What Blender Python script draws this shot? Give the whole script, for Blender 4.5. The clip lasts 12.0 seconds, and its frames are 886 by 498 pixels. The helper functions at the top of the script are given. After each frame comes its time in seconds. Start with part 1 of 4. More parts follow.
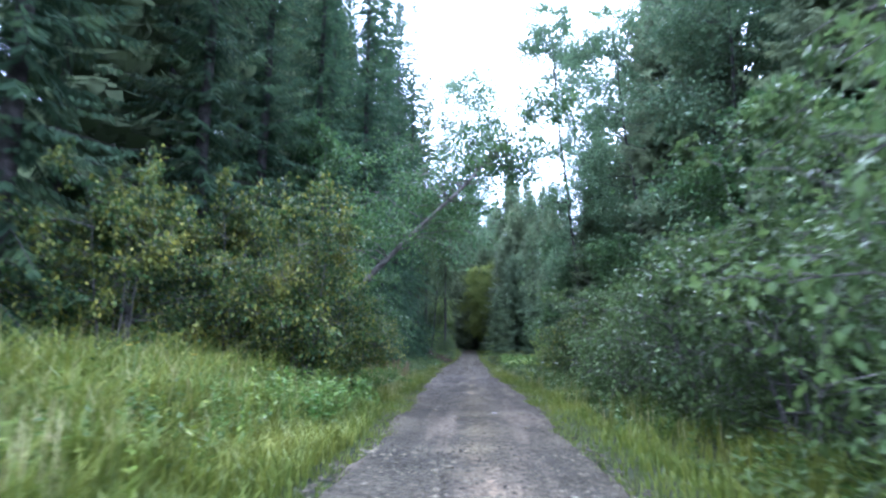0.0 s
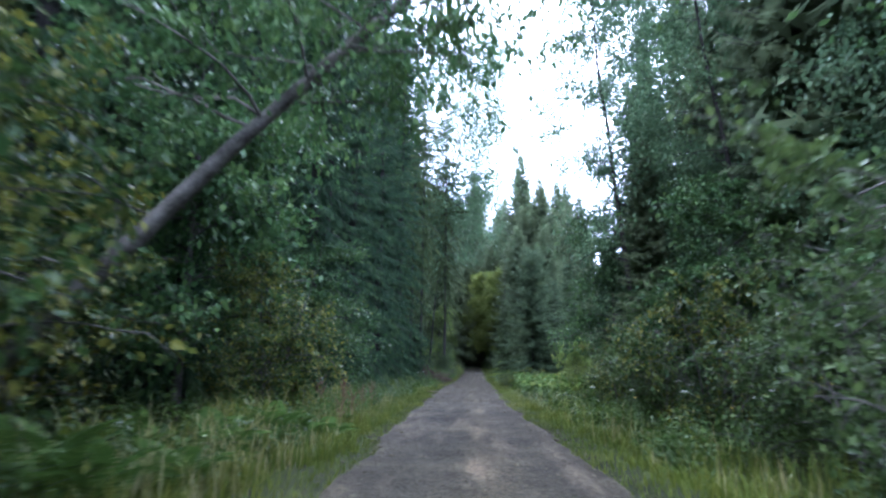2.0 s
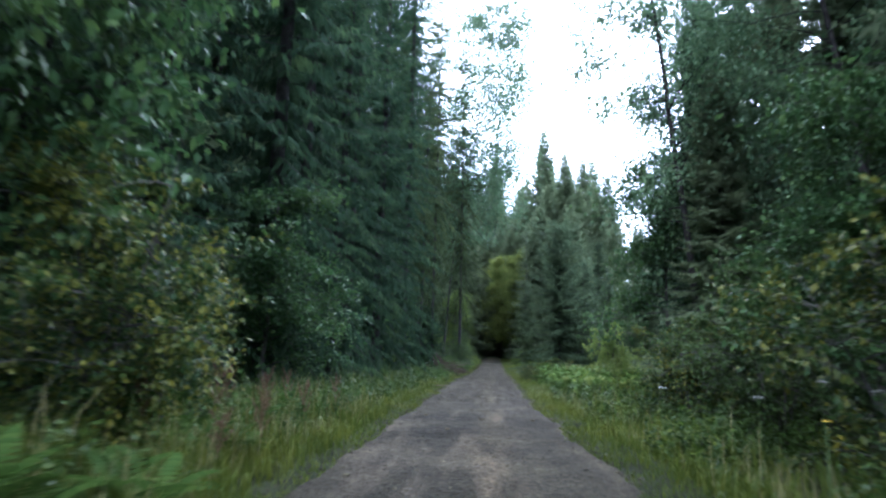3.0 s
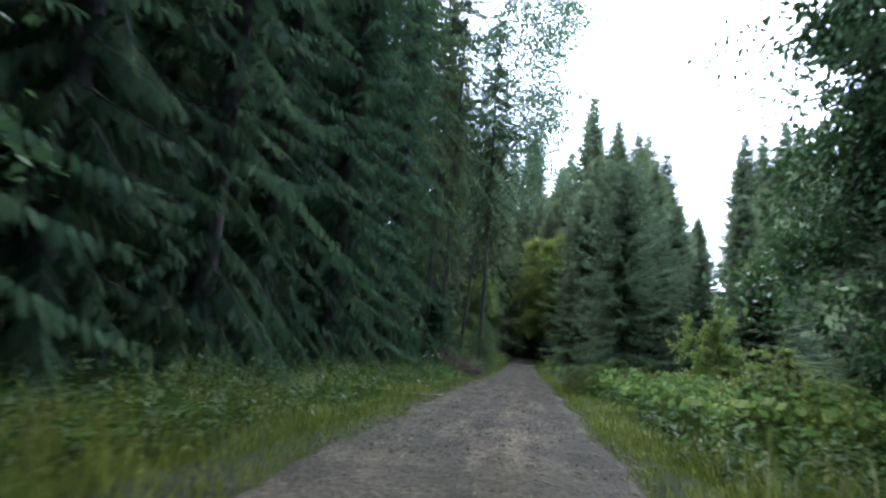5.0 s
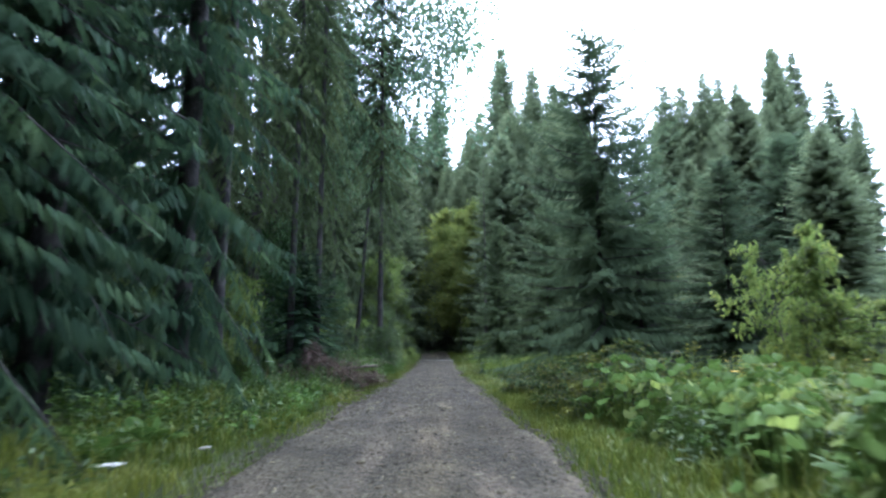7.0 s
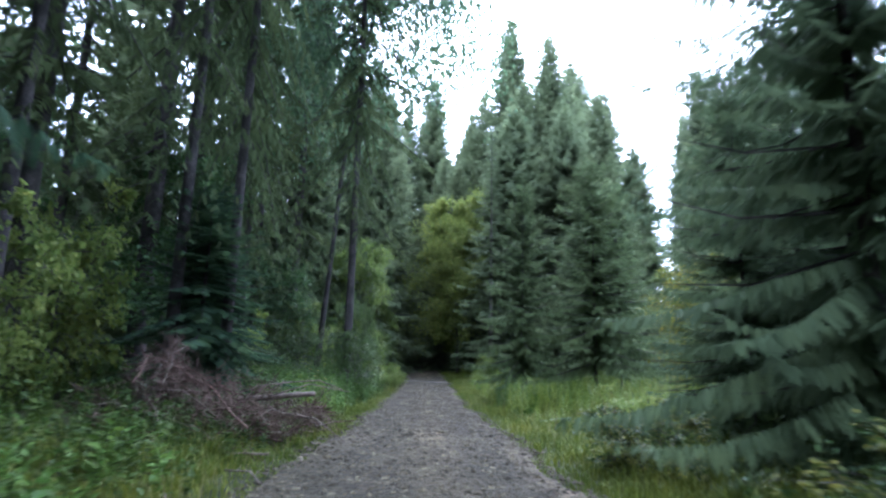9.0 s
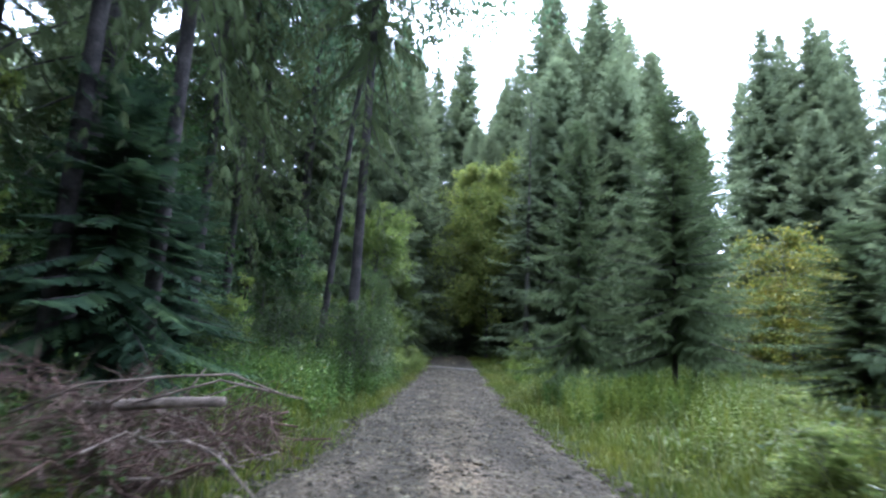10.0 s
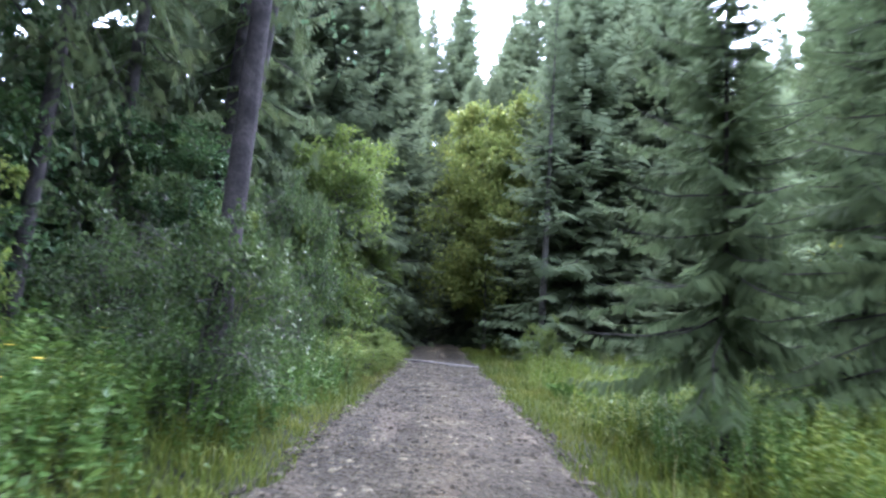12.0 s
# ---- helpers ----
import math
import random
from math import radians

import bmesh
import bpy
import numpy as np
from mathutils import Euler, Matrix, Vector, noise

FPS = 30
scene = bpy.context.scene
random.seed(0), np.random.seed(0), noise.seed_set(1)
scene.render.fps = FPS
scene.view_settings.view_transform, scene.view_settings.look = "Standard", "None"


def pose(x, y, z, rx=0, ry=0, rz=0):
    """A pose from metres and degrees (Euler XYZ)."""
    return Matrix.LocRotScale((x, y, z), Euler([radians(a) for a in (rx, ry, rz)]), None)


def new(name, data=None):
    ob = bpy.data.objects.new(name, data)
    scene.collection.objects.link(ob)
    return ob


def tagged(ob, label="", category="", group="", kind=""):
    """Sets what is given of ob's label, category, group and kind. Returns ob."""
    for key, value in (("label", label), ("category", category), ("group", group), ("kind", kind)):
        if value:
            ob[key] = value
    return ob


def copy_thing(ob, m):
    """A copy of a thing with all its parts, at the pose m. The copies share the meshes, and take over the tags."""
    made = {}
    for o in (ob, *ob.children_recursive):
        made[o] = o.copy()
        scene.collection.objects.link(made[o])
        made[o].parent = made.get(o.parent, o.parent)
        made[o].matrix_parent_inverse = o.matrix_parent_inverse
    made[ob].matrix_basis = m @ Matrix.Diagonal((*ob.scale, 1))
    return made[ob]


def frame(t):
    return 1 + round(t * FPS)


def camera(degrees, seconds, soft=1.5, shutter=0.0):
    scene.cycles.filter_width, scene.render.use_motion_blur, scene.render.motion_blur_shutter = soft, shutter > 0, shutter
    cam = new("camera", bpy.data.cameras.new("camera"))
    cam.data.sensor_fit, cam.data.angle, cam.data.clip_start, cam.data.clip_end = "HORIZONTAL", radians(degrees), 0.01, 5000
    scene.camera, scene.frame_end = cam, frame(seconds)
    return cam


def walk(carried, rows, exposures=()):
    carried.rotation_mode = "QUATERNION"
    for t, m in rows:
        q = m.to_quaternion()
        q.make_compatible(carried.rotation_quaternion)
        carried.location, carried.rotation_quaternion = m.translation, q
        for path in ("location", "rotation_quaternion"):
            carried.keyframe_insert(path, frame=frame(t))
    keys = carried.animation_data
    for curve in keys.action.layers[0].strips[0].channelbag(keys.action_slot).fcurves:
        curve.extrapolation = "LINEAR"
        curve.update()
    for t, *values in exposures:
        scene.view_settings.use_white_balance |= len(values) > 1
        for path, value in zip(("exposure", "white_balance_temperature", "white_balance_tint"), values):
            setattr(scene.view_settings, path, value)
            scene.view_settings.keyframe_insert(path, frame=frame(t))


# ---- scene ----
cam = camera(73.6, 12.0, soft=2.3, shutter=0.4)
# seconds, x, y, z, yaw (to the left), pitch (up), lean (to the left)
PATH = [
    (0.0, -0.212, 0.0, 1.94, 2.3, 9.38, 0.46),
    (0.5, -0.236, 3.197, 1.886, 3.16, 8.93, 1.87),
    (1.0, -0.247, 6.493, 1.873, 2.94, 10.44, 1.37),
    (1.5, -0.234, 9.766, 1.825, 3.43, 10.66, 1.47),
    (2.0, -0.172, 13.042, 1.785, 2.73, 11.03, 0.96),
    (2.5, -0.075, 16.335, 1.749, 3.77, 10.35, 0.46),
    (3.0, -0.013, 19.71, 1.712, 4.67, 10.07, 1.69),
    (3.5, 0.043, 23.141, 1.631, 6.79, 10.03, 2.32),
    (3.7, 0.063, 24.531, 1.562, 6.89, 10.22, 3.37),
    (5.3, 0.077, 35.714, 1.374, 8.16, 9.69, 4.9),
    (5.5, 0.072, 37.067, 1.404, 8.56, 9.61, 4.69),
    (6.0, 0.038, 40.272, 1.398, 9.07, 9.7, 0.59),
    (6.5, 0.023, 43.567, 1.478, 2.7, 9.72, -0.58),
    (6.7, 0.011, 44.83, 1.456, -0.92, 9.57, -0.56),
    (8.3, -0.13, 53.998, 1.369, -0.63, 11.91, 1.0),
    (8.5, -0.142, 55.144, 1.356, -1.43, 11.61, 1.05),
    (9.0, -0.174, 57.983, 1.35, -1.94, 11.68, 1.37),
    (9.5, -0.176, 60.757, 1.362, -1.21, 10.67, 3.15),
    (10.0, -0.17, 63.531, 1.402, 0.64, 10.06, 3.02),
    (10.5, -0.152, 66.183, 1.416, 0.36, 10.12, 1.65),
    (11.0, -0.142, 68.806, 1.406, 0.08, 10.41, 2.85),
    (11.5, -0.162, 71.398, 1.378, -0.9, 9.09, 2.63),
    (12.0, -0.191, 73.956, 1.385, -0.55, 9.14, 4.54),
]
walk(cam, [(t, pose(x, y, z, 90 + pitch, 0, yaw) @ pose(0, 0, 0, 0, 0, lean)) for t, x, y, z, yaw, pitch, lean in PATH],
     [(0.0, 3.2, 4740, 23), (1.5, 3.0, 4780, 22), (2.5, 2.82, 4950, 18), (3.5, 2.7, 4980, 14), (5.5, 2.6, 5200, 14), (6.5, 3.0, 5120, 15), (8.5, 3.25, 4900, 18), (9.5, 3.28, 5050, 18), (10.5, 3.48, 5120, 22), (12.0, 3.95, 5120, 28)])

# ---- light ----
world = bpy.data.worlds.new("overcast_sky")
scene.world = world
world.use_nodes = True
wn, wl = world.node_tree.nodes, world.node_tree.links
sky = wn.new("ShaderNodeTexSky")
sky.sky_type, sky.sun_disc = "NISHITA", False
sky.sun_elevation, sky.sun_rotation = radians(52), radians(20)
sky.air_density, sky.dust_density = 1.0, 2.0
pale = wn.new("ShaderNodeHueSaturation")
pale.inputs["Saturation"].default_value = 0.3
wl.new(sky.outputs[0], pale.inputs["Color"])
# an overcast sky is about three times as bright overhead as at the horizon
ray, split = wn.new("ShaderNodeTexCoord"), wn.new("ShaderNodeSeparateXYZ")
wl.new(ray.outputs["Generated"], split.inputs[0])
lift = wn.new("ShaderNodeMapRange")
lift.inputs[1].default_value, lift.inputs[2].default_value = 0.0, 1.0
lift.inputs[3].default_value, lift.inputs[4].default_value = 0.6, 2.0
wl.new(split.outputs["Z"], lift.inputs[0])
dome = wn.new("ShaderNodeVectorMath")
dome.operation = "SCALE"
wl.new(pale.outputs[0], dome.inputs[0])
wl.new(lift.outputs[0], dome.inputs["Scale"])
wl.new(dome.outputs[0], wn["Background"].inputs["Color"])
wn["Background"].inputs["Strength"].default_value = 0.15
sun = new("sun", bpy.data.lights.new("sun", "SUN"))
sun.data.energy, sun.data.angle, sun.data.color = 0.8, radians(30), (1.0, 0.96, 0.9)
sun.matrix_world = pose(0, 0, 60, 38, 0, -20)

# ---- materials ----


def material(name):
    m = bpy.data.materials.new(name)
    m.use_nodes = True
    return m, m.node_tree.nodes, m.node_tree.links, m.node_tree.nodes["Principled BSDF"]


def ramp(nodes, links, fac, stops):
    r = nodes.new("ShaderNodeValToRGB")
    r.color_ramp.elements[0].position, r.color_ramp.elements[0].color = stops[0][0], (*stops[0][1], 1)
    r.color_ramp.elements[1].position, r.color_ramp.elements[1].color = stops[-1][0], (*stops[-1][1], 1)
    for p, c in stops[1:-1]:
        r.color_ramp.elements.new(p).color = (*c, 1)
    links.new(fac, r.inputs[0])
    return r.outputs[0]


def noise_of(nodes, links, scale, detail=4.0, rough=0.6):
    tc = nodes.new("ShaderNodeTexCoord")
    n = nodes.new("ShaderNodeTexNoise")
    n.inputs["Scale"].default_value, n.inputs["Detail"].default_value, n.inputs["Roughness"].default_value = scale, detail, rough
    links.new(tc.outputs["Object"], n.inputs["Vector"])
    return n.outputs["Fac"]


def mixed(nodes, links, a, b, fac, mode="MIX"):
    m = nodes.new("ShaderNodeMix")
    m.data_type, m.blend_type = "RGBA", mode
    for sock, v in ((m.inputs[0], fac), (m.inputs[6], a), (m.inputs[7], b)):
        if isinstance(v, (int, float)):
            sock.default_value = v
        elif isinstance(v, tuple):
            sock.default_value = (*v, 1)
        else:
            links.new(v, sock)
    return m.outputs[2]


def leaf_material(name, dark, mid, light, thin=0.3, rough=0.45, patch=0.7, vivid=1.0):
    """Leaves and needles: colour by leaf, by patch of the crown and by plant; part of the light passes through."""
    m, n, l, p = material(name)
    geo, info = n.new("ShaderNodeNewGeometry"), n.new("ShaderNodeObjectInfo")
    c1 = ramp(n, l, geo.outputs["Random Per Island"], [(0.0, dark), (0.55, mid), (1.0, light)])
    c2 = ramp(n, l, noise_of(n, l, patch, 3.0), [(0.3, dark), (0.52, mid), (0.72, light)])
    c = mixed(n, l, c1, c2, 0.5 if rough < 0.7 else 0.75)
    hue = n.new("ShaderNodeHueSaturation")
    span = n.new("ShaderNodeMapRange")
    span.inputs[3].default_value, span.inputs[4].default_value = 0.8, 1.2
    l.new(info.outputs["Random"], span.inputs[0])
    l.new(span.outputs[0], hue.inputs["Value"])
    l.new(c, hue.inputs["Color"])
    hue.inputs["Saturation"].default_value = vivid
    l.new(hue.outputs[0], p.inputs["Base Color"])
    p.inputs["Roughness"].default_value = rough
    p.inputs["Specular IOR Level"].default_value = 0.12 if rough < 0.6 else 0.04
    t = n.new("ShaderNodeBsdfTranslucent")
    l.new(hue.outputs[0], t.inputs["Color"])
    mix = n.new("ShaderNodeMixShader")
    mix.inputs[0].default_value = thin
    l.new(p.outputs[0], mix.inputs[1])
    l.new(t.outputs[0], mix.inputs[2])
    l.new(mix.outputs[0], n["Material Output"].inputs[0])
    return m


def solid_material(name, stops, scale, rough=0.85, bump=0.4, bump_scale=30.0, dist=0.02, fine=None):
    """Bark, soil, stone, wood: colour by noise at two scales and a fine relief."""
    m, n, l, p = material(name)
    c = ramp(n, l, noise_of(n, l, scale, 5.0), stops)
    if fine:
        c = mixed(n, l, c, ramp(n, l, noise_of(n, l, fine, 3.0, 0.7), [(0.3, (0.45, 0.45, 0.45)), (0.7, (1.3, 1.3, 1.3))]), 0.8, "MULTIPLY")
    l.new(c, p.inputs["Base Color"])
    p.inputs["Roughness"].default_value = rough
    p.inputs["Specular IOR Level"].default_value = 0.08
    b = n.new("ShaderNodeBump")
    b.inputs["Strength"].default_value, b.inputs["Distance"].default_value = bump, dist
    l.new(noise_of(n, l, bump_scale, 6.0, 0.7), b.inputs["Height"])
    l.new(b.outputs[0], p.inputs["Normal"])
    return m


M_SPRUCE = leaf_material("spruce_needles", (0.083, 0.11, 0.055), (0.116, 0.151, 0.069), (0.148, 0.184, 0.075), 0.52, 0.8, 0.5, 0.92)
M_OLD = leaf_material("old_spruce_needles", (0.036, 0.053, 0.022), (0.057, 0.077, 0.03), (0.092, 0.113, 0.04), 0.45, 0.8, 0.5)
# the light tone paints lit frond tips at random over dark needles
M_WALL = leaf_material("roadside_spruce_needles", (0.018, 0.035, 0.02), (0.032, 0.058, 0.029), (0.075, 0.115, 0.04), 0.4, 0.8, 0.8)
M_YOUNG = leaf_material("young_spruce_needles", (0.044, 0.065, 0.028), (0.06, 0.085, 0.035), (0.08, 0.106, 0.038), 0.48, 0.8, 0.6)
# darker copy of the young needles, with shade put into the colour
M_DARKYOUNG = leaf_material("shaded_spruce_needles", (0.041, 0.062, 0.034), (0.06, 0.087, 0.043), (0.084, 0.114, 0.048), 0.45, 0.8, 0.6)
M_LEAF = leaf_material("broad_leaves", (0.026, 0.056, 0.02), (0.046, 0.09, 0.028), (0.09, 0.135, 0.034), 0.35)
# bush: inner shade put into the dark tones, yellowing lit tips into the light
M_BUSHY = leaf_material("sun_and_shade_bush_leaves", (0.014, 0.034, 0.011), (0.036, 0.065, 0.015), (0.24, 0.215, 0.03), 0.38)
M_SMALLTREE = leaf_material("pale_sapling_leaves", (0.066, 0.105, 0.022), (0.108, 0.15, 0.032), (0.165, 0.195, 0.042), 0.5)
M_PALELEAF = leaf_material("aspen_leaves", (0.056, 0.1, 0.05), (0.09, 0.147, 0.07), (0.15, 0.21, 0.094), 0.4)
M_WILLOW = leaf_material("willow_leaves", (0.033, 0.06, 0.019), (0.056, 0.088, 0.025), (0.09, 0.123, 0.032), 0.42)
M_YGREEN = leaf_material("yellow_green_leaves", (0.08, 0.132, 0.024), (0.145, 0.195, 0.036), (0.23, 0.255, 0.045), 0.58, 0.45, 0.7, 0.95)
M_LIME = leaf_material("lime_leaves", (0.105, 0.155, 0.028), (0.18, 0.23, 0.042), (0.28, 0.295, 0.055), 0.6, 0.45, 0.7, 0.95)
M_GOLDTOP = leaf_material("goldenrod_tops", (0.09, 0.115, 0.014), (0.15, 0.155, 0.016), (0.23, 0.2, 0.018), 0.35)
M_YELLOW = leaf_material("yellow_leaves", (0.06, 0.1, 0.018), (0.125, 0.145, 0.022), (0.31, 0.24, 0.024), 0.4)
M_GRASS = leaf_material("grass_blades", (0.03, 0.05, 0.007), (0.068, 0.09, 0.0115), (0.135, 0.138, 0.022), 0.35, 0.55, 0.35)
M_SEED = leaf_material("dry_grass", (0.14, 0.13, 0.05), (0.22, 0.2, 0.08), (0.3, 0.28, 0.13), 0.3)
M_HERB = leaf_material("herb_leaves", (0.021, 0.046, 0.009), (0.042, 0.075, 0.013), (0.084, 0.12, 0.021), 0.35, 0.5, 0.5)
M_BRIGHTHERB = leaf_material("broad_herb_leaves", (0.03, 0.067, 0.013), (0.055, 0.102, 0.018), (0.104, 0.148, 0.027), 0.4, 0.5, 0.5)
M_GOLD = leaf_material("goldenrod_leaves", (0.044, 0.082, 0.012), (0.085, 0.12, 0.015), (0.15, 0.165, 0.019), 0.38)
M_BUTTER = leaf_material("butterbur_leaves", (0.028, 0.066, 0.014), (0.062, 0.106, 0.022), (0.125, 0.15, 0.03), 0.38, 0.6)
M_FERN = leaf_material("fern_fronds", (0.03, 0.062, 0.012), (0.054, 0.094, 0.018), (0.085, 0.125, 0.025), 0.35, 0.6)
M_DEADNEEDLE = leaf_material("dead_needles", (0.04, 0.029, 0.022), (0.072, 0.05, 0.038), (0.125, 0.09, 0.068), 0.1, 0.8)
M_BARK = solid_material("spruce_bark", [(0.3, (0.015, 0.0135, 0.0125)), (0.5, (0.032, 0.029, 0.026)), (0.75, (0.07, 0.064, 0.057))], 3.0, bump=0.8, bump_scale=18, dist=0.03, fine=25)
M_GREYBARK = solid_material("grey_bark", [(0.3, (0.03, 0.029, 0.025)), (0.5, (0.068, 0.064, 0.055)), (0.75, (0.14, 0.13, 0.11))], 2.5, bump=0.6, bump_scale=14, dist=0.02, fine=20)
M_BIRCH = solid_material("birch_bark", [(0.3, (0.024, 0.022, 0.017)), (0.45, (0.075, 0.071, 0.058)), (0.75, (0.16, 0.152, 0.13))], 3.5, bump=0.5, bump_scale=12, dist=0.02, fine=18)
M_DEADWOOD = solid_material("dead_wood", [(0.3, (0.065, 0.054, 0.043)), (0.5, (0.14, 0.115, 0.09)), (0.75, (0.27, 0.225, 0.18))], 5.0, bump=0.6, bump_scale=40, dist=0.01, fine=40)
M_RUSTWOOD = solid_material("reddish_dead_wood", [(0.3, (0.045, 0.03, 0.023)), (0.5, (0.09, 0.058, 0.043)), (0.75, (0.16, 0.11, 0.08))], 5.0, bump=0.6, bump_scale=40, dist=0.01, fine=40)
M_SOIL = solid_material("forest_soil", [(0.3, (0.012, 0.014, 0.006)), (0.5, (0.02, 0.025, 0.0085)), (0.75, (0.034, 0.04, 0.013))], 0.6, 0.95, 0.8, 14, 0.06, 6)
M_STONE = solid_material("gravel_stone", [(0.3, (0.028, 0.0248, 0.0163)), (0.5, (0.058, 0.052, 0.0348)), (0.72, (0.125, 0.113, 0.078))], 1.7, 0.85, 0.4, 60, 0.004, 22)
sn, sl = M_STONE.node_tree.nodes, M_STONE.node_tree.links
sg = sn.new("ShaderNodeNewGeometry")
shade = ramp(sn, sl, sg.outputs["Random Per Island"], [(0.0, (0.45, 0.45, 0.45)), (0.7, (0.9, 0.88, 0.85)), (1.0, (1.6, 1.55, 1.45))])
base_in = sn["Principled BSDF"].inputs["Base Color"]
sl.new(mixed(sn, sl, base_in.links[0].from_socket, shade, 1.0, "MULTIPLY"), base_in)
M_PALESTONE = solid_material("pale_stone", [(0.3, (0.11, 0.1, 0.085)), (0.7, (0.2, 0.188, 0.165))], 6, 0.8, 0.4, 40, 0.004, 20)


def road_material():
    m, n, l, p = material("gravel_road")
    tc = n.new("ShaderNodeTexCoord")
    sep = n.new("ShaderNodeSeparateXYZ")
    l.new(tc.outputs["Object"], sep.inputs[0])
    # gravel grain
    v = n.new("ShaderNodeTexVoronoi")
    v.inputs["Scale"].default_value = 17
    l.new(tc.outputs["Object"], v.inputs["Vector"])
    grain = ramp(n, l, v.outputs["Color"], [(0.1, (0.4, 0.4, 0.4)), (0.55, (0.85, 0.85, 0.85)), (0.8, (1.15, 1.15, 1.15)), (1.0, (1.6, 1.6, 1.6))])
    base = ramp(n, l, noise_of(n, l, 0.55, 6.0, 0.65), [(0.28, (0.017, 0.0149, 0.0089)), (0.5, (0.039, 0.034, 0.0205)), (0.72, (0.08, 0.069, 0.0415))])
    # worn clay patches along the wheel tracks
    st = n.new("ShaderNodeMapping")
    st.inputs["Scale"].default_value = (1.6, 0.22, 1)
    l.new(tc.outputs["Object"], st.inputs[0])
    nz = n.new("ShaderNodeTexNoise")
    nz.inputs["Scale"].default_value, nz.inputs["Detail"].default_value = 1.0, 6
    l.new(st.outputs[0], nz.inputs["Vector"])
    clay = ramp(n, l, nz.outputs["Fac"], [(0.52, (0, 0, 0)), (0.68, (1, 1, 1))])
    c = mixed(n, l, base, (0.092, 0.0755, 0.0485), clay)
    # packed, darker wheel tracks either side of a looser brownish middle
    wob = n.new("ShaderNodeMath")
    wob.operation = "MULTIPLY_ADD"
    l.new(noise_of(n, l, 0.7, 4.0), wob.inputs[0])
    wob.inputs[1].default_value = 0.9
    l.new(sep.outputs["X"], wob.inputs[2])
    span = n.new("ShaderNodeMapRange")
    span.inputs[1].default_value, span.inputs[2].default_value = -2.5, 3.0
    l.new(wob.outputs[0], span.inputs[0])
    track = ramp(n, l, span.outputs[0], [(0.0, (0.8, 0.8, 0.84)), (0.2, (0.95, 0.95, 0.98)), (0.34, (0.72, 0.72, 0.75)), (0.46, (0.8, 0.79, 0.8)), (0.54, (1.2, 1.14, 1.05)), (0.63, (0.95, 0.93, 0.93)), (0.73, (0.75, 0.74, 0.76)), (0.86, (1.0, 0.98, 0.98)), (1.0, (0.85, 0.85, 0.86))])
    c = mixed(n, l, c, track, 0.9, "MULTIPLY")
    c = mixed(n, l, c, grain, 0.9, "MULTIPLY")
    l.new(c, p.inputs["Base Color"])
    p.inputs["Roughness"].default_value = 0.8
    p.inputs["Specular IOR Level"].default_value = 0.06
    b = n.new("ShaderNodeBump")
    b.inputs["Strength"].default_value, b.inputs["Distance"].default_value = 1.0, 0.035
    l.new(v.outputs["Distance"], b.inputs["Height"])
    l.new(b.outputs[0], p.inputs["Normal"])
    return m


M_ROAD = road_material()


def plain_material(name, colour, rough=0.6):
    m, n, l, p = material(name)
    c = ramp(n, l, noise_of(n, l, 20, 3), [(0.3, tuple(0.75 * v for v in colour)), (0.7, colour)])
    l.new(c, p.inputs["Base Color"])
    p.inputs["Roughness"].default_value = rough
    return m


M_YFLOWER = plain_material("yellow_petals", (0.75, 0.5, 0.03))
M_WFLOWER = plain_material("white_petals", (0.5, 0.5, 0.44))
M_RUST = plain_material("rusty_seed", (0.11, 0.055, 0.024), 0.8)
M_RUSTSTEM = plain_material("reddish_stalks", (0.13, 0.07, 0.035), 0.7)
M_STEM = plain_material("green_stems", (0.08, 0.13, 0.035))

# ---- mesh helpers ----


def mesh_of(name, verts, faces, mat, smooth=False):
    """A mesh from arrays: verts (n, 3) and faces (m, k), all with k corners."""
    verts, faces = np.asarray(verts, dtype=np.float32), np.asarray(faces, dtype=np.int32)
    k = faces.shape[1]
    me = bpy.data.meshes.new(name)
    me.vertices.add(len(verts))
    me.vertices.foreach_set("co", verts.ravel())
    me.loops.add(faces.size)
    me.loops.foreach_set("vertex_index", faces.ravel())
    me.polygons.add(len(faces))
    me.polygons.foreach_set("loop_start", np.arange(0, faces.size, k, dtype=np.int32))
    me.polygons.foreach_set("use_smooth", np.full(len(faces), smooth, dtype=bool))
    me.update(calc_edges=True)
    me.validate()
    me.materials.append(mat)
    return me


def child(name, me, parent, label=""):
    ob = new(name, me)
    ob.parent = parent
    if label:
        ob["label"] = label
    return ob


def unit(v):
    return v / np.maximum(np.linalg.norm(v, axis=-1, keepdims=True), 1e-9)


def kites(p, d, w, fold=0.0):
    """Leaves or shoots: p base, d the way to the tip, w half the width; all (n, 3). Two triangles each, folded along the rib."""
    n = len(p)
    up = unit(np.cross(w, d)) * np.linalg.norm(w, axis=1, keepdims=True) * fold
    verts = np.stack([p, p + 0.45 * d + w + up, p + d, p + 0.45 * d - w + up], 1).reshape(-1, 3)
    b = np.arange(n)[:, None] * 4
    faces = np.concatenate([b + [0, 1, 2], b + [0, 2, 3]], 1).reshape(-1, 3)
    return verts, faces


